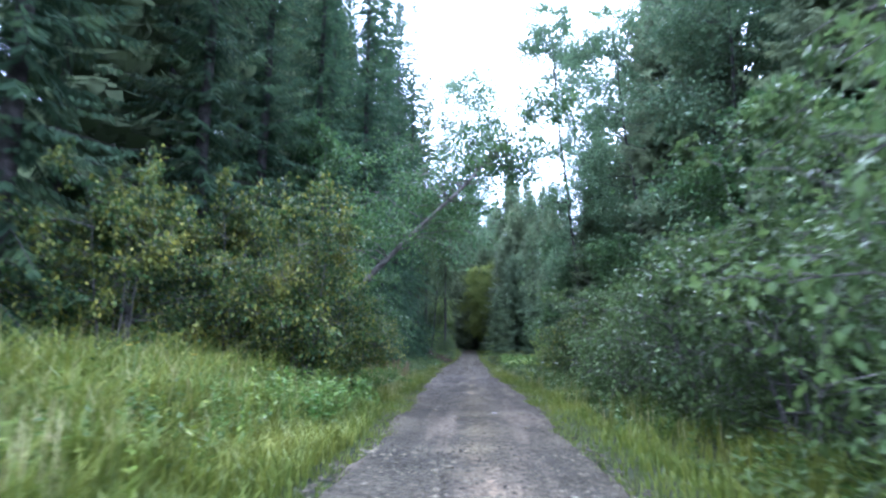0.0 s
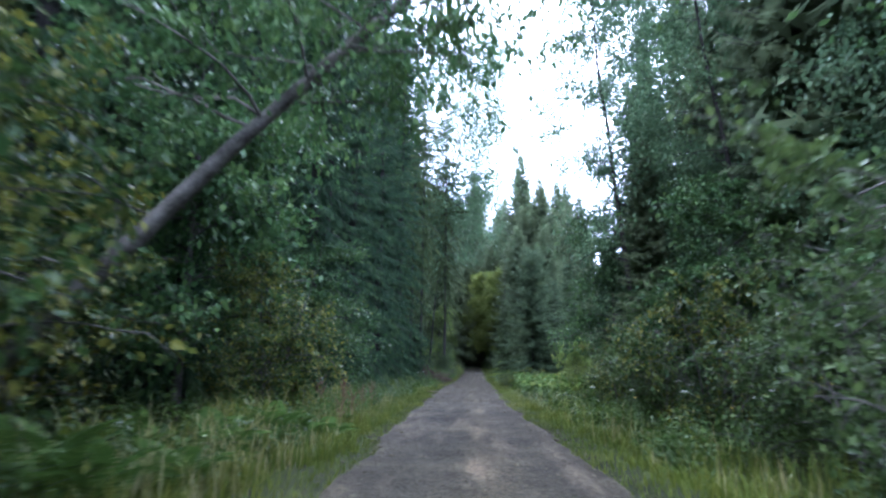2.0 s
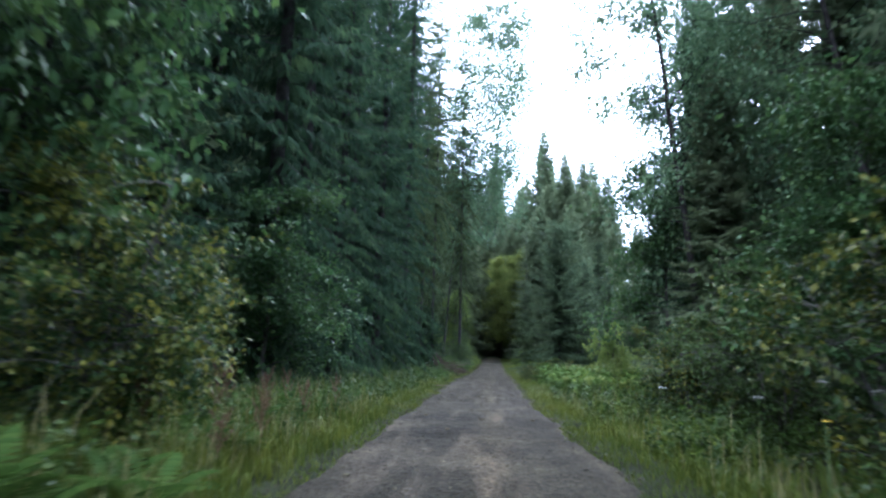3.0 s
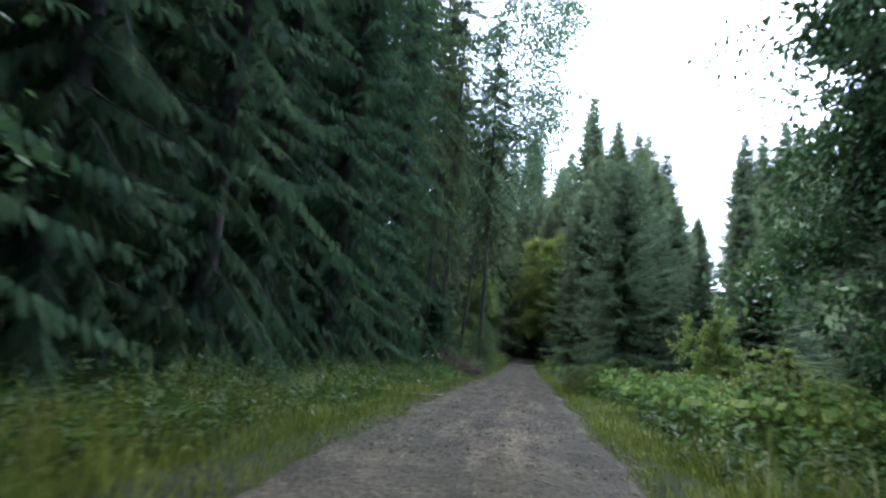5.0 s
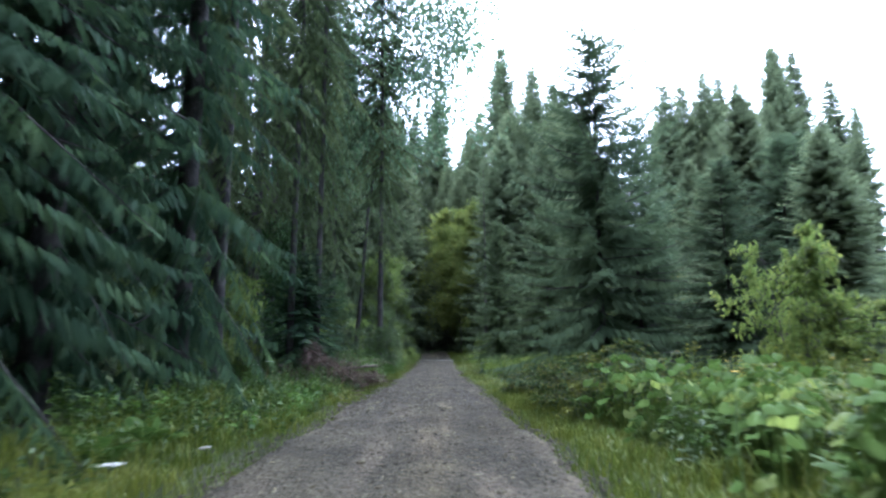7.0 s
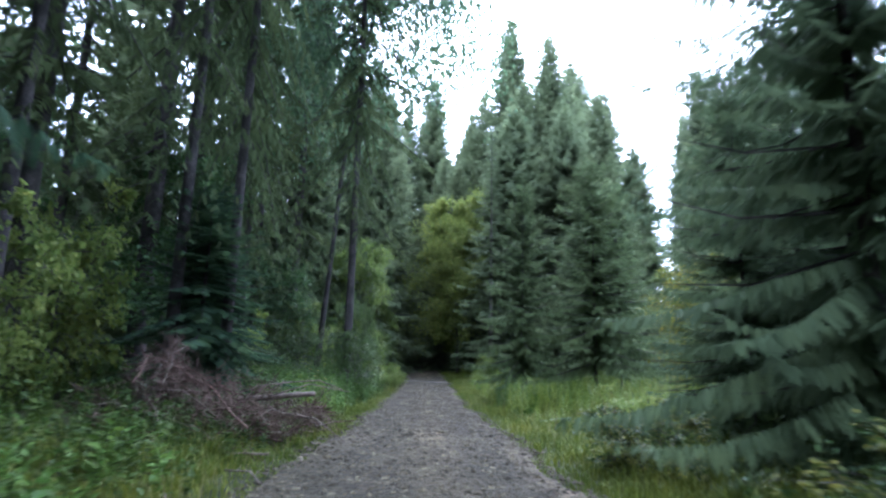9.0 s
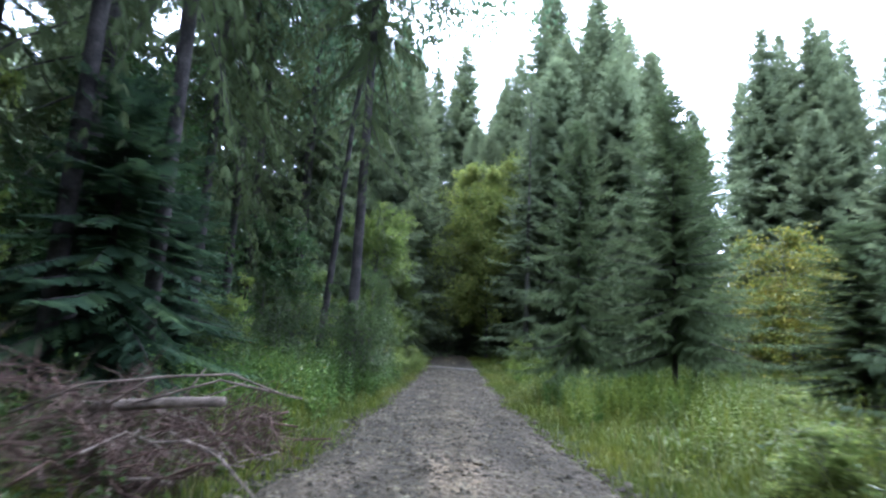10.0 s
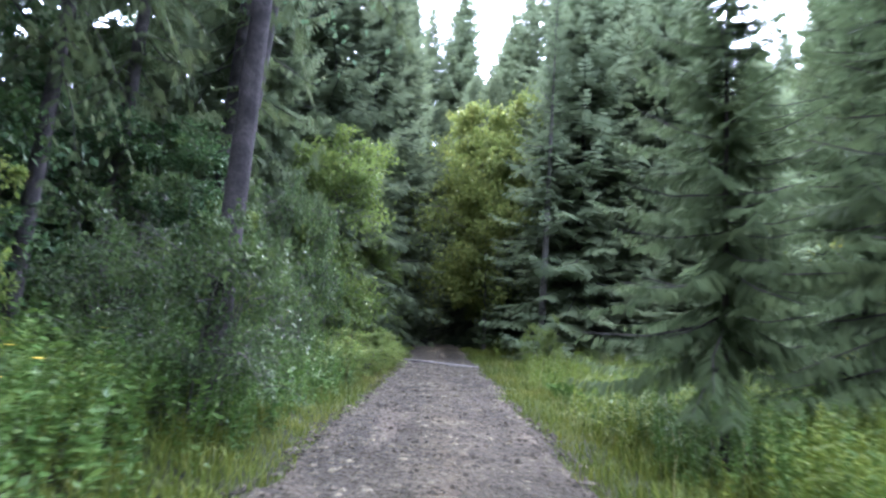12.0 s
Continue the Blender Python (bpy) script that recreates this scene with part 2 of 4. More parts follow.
def fronds(p, d, w, n=4):
    """Sprays of a conifer: a drooping spine from p along d with n pointed barbs on either side, w half the spray's width; (m, 3) each."""
    m = len(p)
    ln = np.linalg.norm(d, axis=1, keepdims=True)
    down = np.array([[0, 0, -1.0]]) * ln
    s = np.linspace(0, 1, n + 1)
    spine = p[:, None] + d[:, None] * s[None, :, None] + down[:, None] * (0.12 * s ** 2)[None, :, None]
    size = np.sin(np.pi * (0.3 + 0.62 * (np.arange(n) + 0.5) / n))
    tips = []
    for sg in (-1, 1):
        tips.append(spine[:, :-1] + d[:, None] * (0.26 + 0.14 * size)[None, :, None] + sg * w[:, None] * size[None, :, None] + down[:, None] * 0.06 * size[None, :, None])
    v = np.concatenate([spine, tips[0], tips[1]], 1)
    i = np.arange(n)
    tri = np.concatenate([np.stack([i, i + 1, n + 1 + i], 1), np.stack([i + 1, i, 2 * n + 1 + i], 1)])
    k = 3 * n + 1
    f = (tri[None] + (np.arange(m) * k)[:, None, None]).reshape(-1, 3)
    return v.reshape(-1, 3), f


def tubes(lines, sides=6):
    """Joined tapered tubes: each line is (points (k, 3), radii (k))."""
    vs, fs, off = [], [], 0
    ring = np.arange(sides) * 2 * np.pi / sides
    for pts, rad in lines:
        pts, rad = np.asarray(pts, float), np.asarray(rad, float)
        k = len(pts)
        t = unit(np.gradient(pts, axis=0))
        ref = np.where(np.abs(t[:, 2:3]) > 0.9, [[1.0, 0, 0]], [[0, 0, 1.0]])
        a = unit(np.cross(t, ref))
        b = np.cross(t, a)
        v = pts[:, None] + rad[:, None, None] * (np.cos(ring)[None, :, None] * a[:, None] + np.sin(ring)[None, :, None] * b[:, None])
        vs.append(v.reshape(-1, 3))
        i = np.arange(k - 1)[:, None] * sides
        j = np.arange(sides)[None]
        q = np.stack([i + j, i + (j + 1) % sides, i + sides + (j + 1) % sides, i + sides + j], -1).reshape(-1, 4)
        fs.append(q + off)
        off += k * sides
    return np.concatenate(vs), np.concatenate(fs)


def smooth01(a, b, v):
    s = np.clip((v - a) / (b - a), 0, 1)
    return s * s * (3 - 2 * s)


# ---- the lie of the land ----
EDGE_Y = [-30, 7, 17.5, 25, 31, 43, 54, 63, 67, 71, 76, 82, 90, 98, 111, 122, 132, 145, 200]
EDGE_L = [-1.6, -1.67, -1.85, -2.1, -2.3, -2.35, -2.42, -2.25, -2.05, -1.85, -1.8, -1.65, -1.4, -1.15, -1.3, -1.9, -3.4, -7.5, -28]
EDGE_R = [1.4, 1.45, 1.8, 1.9, 1.8, 1.6, 1.8, 1.78, 1.8, 1.85, 1.8, 1.75, 1.72, 1.75, 1.8, 1.7, 0.3, -3.8, -24]


def edge(y, side):
    y = np.asarray(y, float)
    w = 0.06 * np.sin(y * 0.9 + side) + 0.05 * np.sin(y * 1.73 + 2.3 * side) * np.sin(y * 0.31) + 0.05 * np.sin(y * 4.17 + 5 * side) * np.sin(y * 0.83 + side) + 0.02 * np.sin(y * 9.1)
    return np.interp(y, EDGE_Y, EDGE_L if side < 0 else EDGE_R) + w


def profile(y):
    """Height along the road: it falls gently at first, runs level, and climbs towards the far wood."""
    y = np.asarray(y, float)
    down = 0.0145 * (np.clip(25 - y, 0, 60) + np.clip(55 - y, 0, 30) ** 2 / 60)
    up = np.clip(y - 80, 0, 70)
    return down + 0.042 * (up - 3 + 3 * np.exp(-up / 3))


def lie(x, y):
    """Height of the ground beside the road."""
    x, y = np.asarray(x, float), np.asarray(y, float)
    rise = profile(y)
    out = np.maximum(np.maximum(edge(y, -1) - x, x - edge(y, 1)), 0)
    left = x < 0
    bank = np.where(left, 0.32 * smooth01(0.6, 4, out), -0.12 * smooth01(0.3, 1.5, out) + 0.3 * smooth01(2, 9, out))
    bump = 0.06 * np.sin(0.9 * x + 0.6 * y) * np.sin(0.7 * y - 0.5 * x) + 0.04 * np.sin(2.3 * x) * np.sin(1.9 * y)
    far = 2.5 * smooth01(30, 200, np.abs(x))
    return rise + bank + bump * smooth01(0.2, 1.5, out) + far


def build_ground():
    ys = np.concatenate([[-1500, -400, -120, -60], np.arange(-30, 130, 0.6), np.arange(130, 200, 3), [230, 300, 500, 1500, 4000]])
    xs = np.concatenate([[-3000, -800, -250, -120, -70], np.arange(-45, -9, 2.0), np.arange(-9, 9, 0.3), np.arange(9, 45, 2.0), [45, 70, 120, 250, 800, 3000]])
    X, Y = np.meshgrid(xs, ys)
    inside = (X > edge(Y, -1) - 0.12) & (X < edge(Y, 1) + 0.12)
    Z = lie(X, Y) - np.where(inside, 0.1, 0.0)
    v = np.stack([X, Y, Z], -1).reshape(-1, 3)
    r, c = np.meshgrid(np.arange(len(ys) - 1), np.arange(len(xs) - 1), indexing="ij")
    i = (r * len(xs) + c).ravel()
    f = np.stack([i, i + 1, i + 1 + len(xs), i + len(xs)], 1)
    tagged(new("ground", mesh_of("ground", v, f, M_SOIL, True)), "dark mossy forest soil under grass and trees", "ground", kind="structure")


# potholes: x, y, radius, depth
POTHOLES = [(1.0, 25.5, 0.4, 0.06), (-0.85, 31.9, 0.35, 0.05), (0.9, 16.2, 0.5, 0.05), (-1.1, 17.5, 0.45, 0.05), (0.7, 13.0, 0.4, 0.04), (-0.7, 23.5, 0.45, 0.05), (1.1, 34.0, 0.4, 0.05), (-0.9, 45.5, 0.5, 0.05), (0.8, 48.5, 0.4, 0.05), (-0.3, 41.0, 0.4, 0.04), (0.9, 66.0, 0.4, 0.05), (-0.9, 74.0, 0.45, 0.05), (0.4, 84.0, 0.5, 0.05), (-0.8, 90.0, 0.5, 0.05), (1.0, 57.0, 0.45, 0.05)]


def road_z(x, y):
    x, y = np.asarray(x, float), np.asarray(y, float)
    rut = -0.03 * np.exp(-((x + 0.85) / 0.32) ** 2) - 0.03 * np.exp(-((x - 0.75) / 0.32) ** 2)
    pot = sum(-d * np.exp(-((x - a) ** 2 + 0.6 * (y - b) ** 2) / (r * r)) for a, b, r, d in POTHOLES)
    hole = pot + 0.018 * np.sin(1.3 * y + 2 * x) * np.sin(2.1 * x + 0.4 * y) + 0.01 * np.sin(5.1 * y) * np.sin(4.3 * x)
    return profile(y) + 0.035 + rut + hole


def build_road():
    ys, n = np.arange(-30, 190, 0.25), 25
    rows = []
    for y in ys:
        a, b = edge(y, -1), edge(y, 1)
        s = np.linspace(0, 1, n)
        x = a + (b - a) * s
        z = road_z(x, y)
        z[0] -= 0.14
        z[-1] -= 0.14
        rows.append(np.stack([x, np.full(n, y), z], 1))
    v = np.concatenate(rows)
    r, c = np.meshgrid(np.arange(len(ys) - 1), np.arange(n - 1), indexing="ij")
    i = (r * n + c).ravel()
    f = np.stack([i, i + 1, i + 1 + n, i + n], 1)
    tagged(new("road", mesh_of("road", v, f, M_ROAD, True)), "worn grey gravel forest road with shallow wheel ruts", "road", kind="structure")


build_ground()
build_road()

# ---- trees ----


def wood_mesh(name, stems, limbs, bark):
    """Trunk or stems with their limbs, as one woody skeleton."""
    a, fa = tubes(stems, 10)
    b, fb = tubes(limbs, 3)
    return mesh_of(name + "_wood", np.concatenate([a, b]), np.concatenate([fa, fb + len(a)]), bark, True)



def spruce_meshes(name, seed, H, R, z0, gap=0.55, twig=0.12, needle=M_SPRUCE, droop=0.35, power=0.75, width=0.035, bare=0.0, wood=1.0, comb=0.36, barbs=4, wide=0.3, coarse=-0.35, bark=None, stout=1.0, girth=1.0, tip=0.12, hang=1.0, dense=1.0, lift=0.55):
    """Trunk and crown of a spruce: whorls of drooping limbs with side shoots, each shoot a comb of narrow blades."""
    rng = np.random.default_rng(seed)
    P, D, W = [], [], []
    limbs = []
    bend = rng.normal(0, 0.006 * H, 2)

    def axis(z):
        return np.array([bend[0] * (z / H) ** 2, bend[1] * (z / H) ** 2, z])
    z = z0
    while z < H - 0.25:
        t = (z - z0) / (H - z0)
        full = min(1.0, 0.45 + 2.2 * t) if bare else 1.0
        L0 = R * (1 - t) ** power * full + tip
        for a in rng.uniform(0, 2 * np.pi) + np.arange(5) * 2 * np.pi / 5 + rng.normal(0, 0.25, 5):
            if rng.random() < 0.1 + bare * (1 - t):
                continue
            L = L0 * rng.uniform(0.65, 1.15)
            k = max(4, int(L / (twig * (1 + coarse * t))))
            sag = droop * rng.uniform(0.6, 1.4)
            s = (np.arange(k) + 0.6) / k
            rise = lift * t - sag * (1 - t)
            out = np.array([np.cos(a), np.sin(a), 0])
            side = np.array([-np.sin(a), np.cos(a), 0])
            h = L * (rise * s - sag * s ** 2 * (1.1 - t) + 0.32 * s ** 3)
            base = axis(z + rng.normal(0, 0.12))
            pts = base + out * (L * s * 0.95)[:, None]
            pts[:, 2] += h
            pts += side * (rng.normal(0, 0.13) * L * s ** 2)[:, None]
            if rng.random() < wood:
                limbs.append((np.stack([base, pts[k // 2], pts[-1]]), [0.012 + 0.011 * L * stout, 0.008 + 0.006 * L * stout, 0.005]))
            tan = unit(np.gradient(pts, axis=0)) if k > 1 else out[None]
            for sg in (-1, 1):
                ln = (comb * L * (1 - s) ** 0.8 + 0.16) * rng.uniform(0.6, 1.2, k) * (1 + 0.55 * max(coarse, 0) * t)
                d = unit(tan * rng.uniform(0.45, 0.9, (k, 1)) + sg * side + np.array([0, 0, -1]) * hang * rng.uniform(0.15, 0.75, (k, 1)) * (1.2 - t)) * ln[:, None]
                w = unit(np.cross(d, rng.normal(0, 0.45, (k, 3)) + [0, 0, 1])) * (wide * ln + width)[:, None]
                P.append(pts), D.append(d), W.append(w)
            # the limb's own tip
            P.append(pts[-2:-1]), D.append(unit(tan[-1:]) * (0.14 + 0.05 * L)), W.append(side[None] * (0.035 + 0.014 * L))
        z += gap * (0.6 + 0.5 * (1 - t)) * rng.uniform(0.8, 1.2) * (dense if t > 0.6 else 1.0)
    # leader
    P.append(axis(H - 0.5)[None]), D.append(np.array([[0, 0, 0.55]])), W.append(np.array([[0.05, 0, 0]]))
    v, f = fronds(np.concatenate(P), np.concatenate(D), np.concatenate(W), barbs)
    crown = mesh_of(name + "_crown", v, f, needle)
    zs = np.array([-0.2, 0.15, 0.6, 0.15 * H, 0.35 * H, 0.6 * H, 0.85 * H, H - 0.15])
    r0 = (0.0068 * H + 0.04) * girth
    stem = (np.array([axis(max(q, 0)) - [0, 0, max(0, -q)] for q in zs]), r0 * np.array([1.45, 1.25, 1.05, 0.9, 0.72, 0.45, 0.16, 0.03]))
    return wood_mesh(name, [stem], limbs, bark or M_BARK), crown


def tree_thing(name, meshes, names, label, category, group):
    root = new(name)
    for me, nm in zip(meshes, names):
        child(nm, me, root)
    return tagged(root, label, category, group)


def place(x, y, h=1.0, turn=0.0, wide=None, lean=0.0, sink=0.05):
    wide = h if wide is None else wide
    return pose(x, y, float(lie(x, y)) - sink, lean, 0, turn) @ Matrix.Diagonal((wide, wide, h, 1))


def leafy_meshes(name, seed, H, R, z0, leaves, size, mat, bark, stems=1, trunk_r=0.12, lean=(0, 0), twigs=7, limbs=16, slim=0.5, squash=1.0, hang=0.25, spread=0.2, bow=1.25):
    """Broadleaf tree or shrub: stems, limbs that fill a rough envelope, twigs on them and leaves in sprays along the twigs."""
    rng = np.random.default_rng(seed)
    wood, tw = [], []
    TP, TD = [], []
    for k in range(stems):
        a = rng.uniform(0, 6.28)
        foot = np.array([np.cos(a), np.sin(a), 0]) * (0.0 if stems == 1 else rng.uniform(0.05, 0.35))
        way = np.array([lean[0], lean[1], 0]) + (0 if stems == 1 else 1) * np.array([np.cos(a), np.sin(a), 0]) * R * rng.uniform(0.2, 0.75)
        top = H * (rng.uniform(0.9, 1.0) if stems == 1 else rng.uniform(0.6, 1.0))
        q = np.linspace(0, 1, 9)
        wob = np.cumsum(rng.normal(0, 0.012 * H, (9, 3)) * [1, 1, 0], axis=0)
        line = foot + q[:, None] ** bow * way + q[:, None] * np.array([0, 0, top]) + wob * q[:, None]
        line[0, 2] -= 0.2
        rad = trunk_r * (1 - 0.93 * q ** 0.9)
        rad[0] *= 1.3
        wood.append((line, rad))
        for i in range(limbs):
            u = rng.uniform(z0 / H, 0.98) ** 0.9
            base = np.array([np.interp(u, q, line[:, c]) for c in range(3)])
            az = i * 2.4 + rng.normal(0, 0.4)
            prof = np.sin(np.pi * np.clip(0.12 + 0.88 * (u * H - z0) / max(H - z0, 0.1), 0, 1)) ** slim
            L = R * (0.35 + 0.65 * prof) * rng.uniform(0.55, 1.15) * (0.75 if stems > 1 else 1.0)
            out = np.array([np.cos(az), np.sin(az), 0])
            s = np.linspace(0, 1, 6)
            lift = rng.uniform(0.15, 0.75)
            lp = base + out * (L * s)[:, None] + np.array([0, 0, 1]) * (L * squash * (lift * s - 0.35 * s ** 2))[:, None] + np.cumsum(rng.normal(0, 0.03 * L, (6, 3)), axis=0)
            tw.append((lp, np.linspace(0.22 * np.interp(u, q, rad) + 0.012, 0.006, 6)))
            for j in range(twigs):
                uu = rng.uniform(0.25, 1.0)
                b2 = np.array([np.interp(uu, s, lp[:, c]) for c in range(3)])
                d2 = unit(out * rng.uniform(0.2, 1) + rng.normal(0, 0.65, 3) + [0, 0, 0.2 - hang]) * L * rng.uniform(0.22, 0.5)
                TP.append(b2), TD.append(d2)
                tw.append((np.stack([b2, b2 + 0.5 * d2 + [0, 0, 0.04 * L], b2 + d2]), [0.008, 0.006, 0.003]))
    TP, TD = np.array(TP), np.array(TD)
    pick = rng.integers(0, len(TP), leaves)
    s = rng.uniform(0.05, 1.1, (leaves, 1))
    reach = np.linalg.norm(TD[pick], axis=1, keepdims=True)
    p = TP[pick] + TD[pick] * s + rng.normal(0, spread, (leaves, 3)) * reach * [1, 1, 0.7]
    d = unit(unit(TD[pick]) * 0.6 + rng.normal(0, 0.6, (leaves, 3)) + [0, 0, -hang])
    ln = size * rng.uniform(0.65, 1.25, (leaves, 1))
    w = unit(np.cross(d, rng.normal(0, 0.45, (leaves, 3)) + [0, 0, 1])) * ln * 0.3
    v, f = kites(p, d * ln, w, 0.25)
    return wood_mesh(name, wood, tw, bark), mesh_of(name + "_leaves", v, f, mat)


SPRUCE_PARTS = ("trunk", "crown")
LEAFY_PARTS = ("trunk", "crown")
BUSH_PARTS = ("branchwork", "foliage")


class Kind:
    """A few models of one kind of plant, each placed many times."""

    def __init__(self, name, models, parts, label, category, group):
        self.name, self.models, self.parts, self.tags, self.first, self.count = name, models, parts, (label, category, group), {}, 0

    def put(self, m, label="", pick=None):
        i = self.count % len(self.models) if pick is None else pick
        self.count += 1
        if i not in self.first:
            ob = tree_thing(self.name, self.models[i], self.parts, *self.tags)
            ob.matrix_basis = m
            self.first[i] = ob
        else:
            src = self.first[i]
            ob = copy_thing(src, m @ Matrix.Diagonal([1 / v for v in src.scale] + [1]))
        if label or self.tags[0]:
            ob["label"] = label or self.tags[0]
        return ob


rng0 = np.random.default_rng(11)

wall_spruce = Kind("spruce_tree", [spruce_meshes("wall_spruce", 21 + i, 36.0, 3.7, 0.4, 0.56, 0.12, M_WALL, 0.5, 0.55, width=0.025, wood=0.5, barbs=7, comb=0.1, wide=0.2, coarse=1.9, stout=0.5, hang=2.4) for i in range(2)],
                   SPRUCE_PARTS, "tall dark green spruce with drooping branches down to the ground", "spruce tree", "forest spruces")
far_spruce = Kind("spruce_tree", [spruce_meshes("far_spruce", 31 + i, 32.0, 7.0, 0.8, 0.5, 0.4, M_SPRUCE, 0.3, 0.64, width=0.07, wood=0.3, barbs=4, wide=0.3, comb=0.3, tip=0.15, dense=0.5, lift=0.15) for i in range(3)],
                  SPRUCE_PARTS, "tall dark green spruce with a dense pointed crown", "spruce tree", "forest spruces")
deep_spruce = Kind("spruce_tree", [spruce_meshes("deep_spruce", 36 + i, 26.0, 4.4, 0.5, 1.05, 0.95, M_SPRUCE, 0.3, 0.55, width=0.3, wood=0.1, comb=0.5, barbs=2, wide=0.4) for i in range(3)],
                   SPRUCE_PARTS, "dark spruce standing deep in the forest", "spruce tree", "forest spruces")
bare_spruce = Kind("spruce_tree", [spruce_meshes("bare_spruce", 41 + i, 27.0, 3.4, 2.2, 0.75, 0.22, M_OLD, 0.75, 0.5, width=0.035, bare=0.3, wood=0.8, barbs=6, comb=0.2, wide=0.22, coarse=0.8, stout=0.6) for i in range(3)],
                   SPRUCE_PARTS, "old spruce with a bare grey lower trunk and hanging branches", "spruce tree", "forest spruces")
tall_spruce = Kind("spruce_tree", [spruce_meshes("tall_spruce", 46 + i, 40.0, 4.4, 4.0, 1.1, 0.5, M_OLD, 0.65, 0.42, width=0.05, bare=0.4, wood=0.6, barbs=4, comb=0.3, wide=0.24) for i in range(2)],
                   SPRUCE_PARTS, "very tall spruce with a bare dark lower trunk and drooping boughs", "spruce tree", "forest spruces")
high_spruce = Kind("spruce_tree", [spruce_meshes("high_spruce", 44 + i, 33.0, 4.0, 6.5, 0.72, 0.17, M_OLD, 0.85, 0.42, width=0.04, bare=0.3, wood=0.7, barbs=8, comb=0.13, wide=0.2, coarse=0.2, stout=0.6, girth=0.64, hang=2.2) for i in range(2)],
                   SPRUCE_PARTS, "old spruce with long hanging boughs above a bare dark trunk", "spruce tree", "forest spruces")
pale_spruce = Kind("spruce_tree", [spruce_meshes("pale_spruce", 49, 27.0, 2.6, 9.0, 0.8, 0.36, M_SPRUCE, 0.4, 0.6, width=0.05, bare=0.2, wood=0.8, barbs=4, comb=0.3, wide=0.24, bark=M_BIRCH)],
                   SPRUCE_PARTS, "slender spruce with a bare pale trunk", "spruce tree", "forest spruces")
young_spruce = Kind("young_spruce", [spruce_meshes("young_spruce", 51 + i, 11.0, 2.5, (0.5, 1.3, 1.9)[i], 0.25, 0.1, M_YOUNG if i == 2 else M_DARKYOUNG, 0.3, 0.72, width=0.03, barbs=7, comb=0.12, wide=0.15, wood=0.6, stout=0.6, girth=0.62, hang=2.0) for i in range(3)],
                    SPRUCE_PARTS, "young blue-green spruce with dense layered branches", "spruce tree", "young spruces by the road")
edge_spruce = Kind("spruce_tree", [spruce_meshes("edge_spruce", 59, 12.8, 3.7, 0.4, 0.28, 0.075, M_DARKYOUNG, 0.35, 0.42, width=0.022, barbs=6, comb=0.085, wide=0.17, wood=0.35, stout=0.6, girth=0.85, hang=2.4, coarse=0.3)],
                   SPRUCE_PARTS, "full blue-green spruce with hanging twigs close to the road", "spruce tree", "young spruces by the road")
droop_spruce = Kind("young_spruce", [spruce_meshes("droop_spruce", 57, 9.0, 2.7, 0.3, 0.3, 0.1, M_WALL, 0.8, 0.6, width=0.03, barbs=5, comb=0.16, wide=0.22, wood=0.7, stout=0.6)],
                    SPRUCE_PARTS, "dark low spruce with hanging boughs under the old trees", "spruce tree", "young spruces by the road")
aspen = Kind("aspen_tree", [leafy_meshes("aspen", 61 + i, 30.0, 5.2, 4.5, 40000, 0.21, M_PALELEAF, M_BARK, 1, 0.2, (-1.5, 0), 11, 80, 0.55, spread=0.32) for i in range(2)],
             LEAFY_PARTS, "tall aspen with small grey-green leaves on an airy crown", "tree", "broadleaf trees")
hardwood = Kind("broadleaf_tree", [leafy_meshes("hardwood", 71 + i, 10.0, 2.8, 0.8, 13000, 0.19, M_LEAF, M_GREYBARK, 1, 0.11, (0.3, 0), 9, 44, 0.6, spread=0.3) for i in range(2)],
                LEAFY_PARTS, "slender green broadleaf tree at the forest edge", "tree", "broadleaf trees")
yg_tree = Kind("broadleaf_tree", [leafy_meshes("yellow_green", 81, 15.0, 4.6, 1.4, 34000, 0.26, M_LIME, M_GREYBARK, 1, 0.14, (-1.5, 0), 8, 60, 0.75, spread=0.26)],
               LEAFY_PARTS, "yellow-green broadleaf tree leaning over the road", "tree", "broadleaf trees")
maple = Kind("maple_tree", [leafy_meshes("yellow_maple", 91, 10.5, 3.8, 0.2, 22000, 0.24, M_YELLOW, M_GREYBARK, 1, 0.13, (0, 0), 11, 60, 0.5, spread=0.3)],
             LEAFY_PARTS, "small maple with bright yellow autumn leaves", "tree", "broadleaf trees")
bush = Kind("bush", [leafy_meshes("green_bush", 101 + i, 4.6, 2.5, 0.3, 9500, 0.14, M_BUSHY, M_GREYBARK, 7, 0.035, (0, 0), 7, 8, 0.7) for i in range(3)],
            BUSH_PARTS, "dense green roadside bush with broad leaves", "bush", "roadside bushes")
big_bush = Kind("bush", [leafy_meshes("big_bush", 161 + i, 5.2, 2.6, 0.3, 18000, 0.12, M_BUSHY, M_GREYBARK, 8, 0.04, (0, 0), 8, 9, 0.7) for i in range(2)],
                BUSH_PARTS, "large spreading bush with yellowing upper leaves", "bush", "roadside bushes")
willow = Kind("willow_bush", [leafy_meshes("willow_bush", 111 + i, 4.6, 2.4, 0.25, 10500, 0.12, M_WILLOW, M_GREYBARK, 8, 0.03, (0, 0), 8, 8, 0.7) for i in range(3)],
              BUSH_PARTS, "grey-green willow bush crowding the road edge", "bush", "roadside bushes")
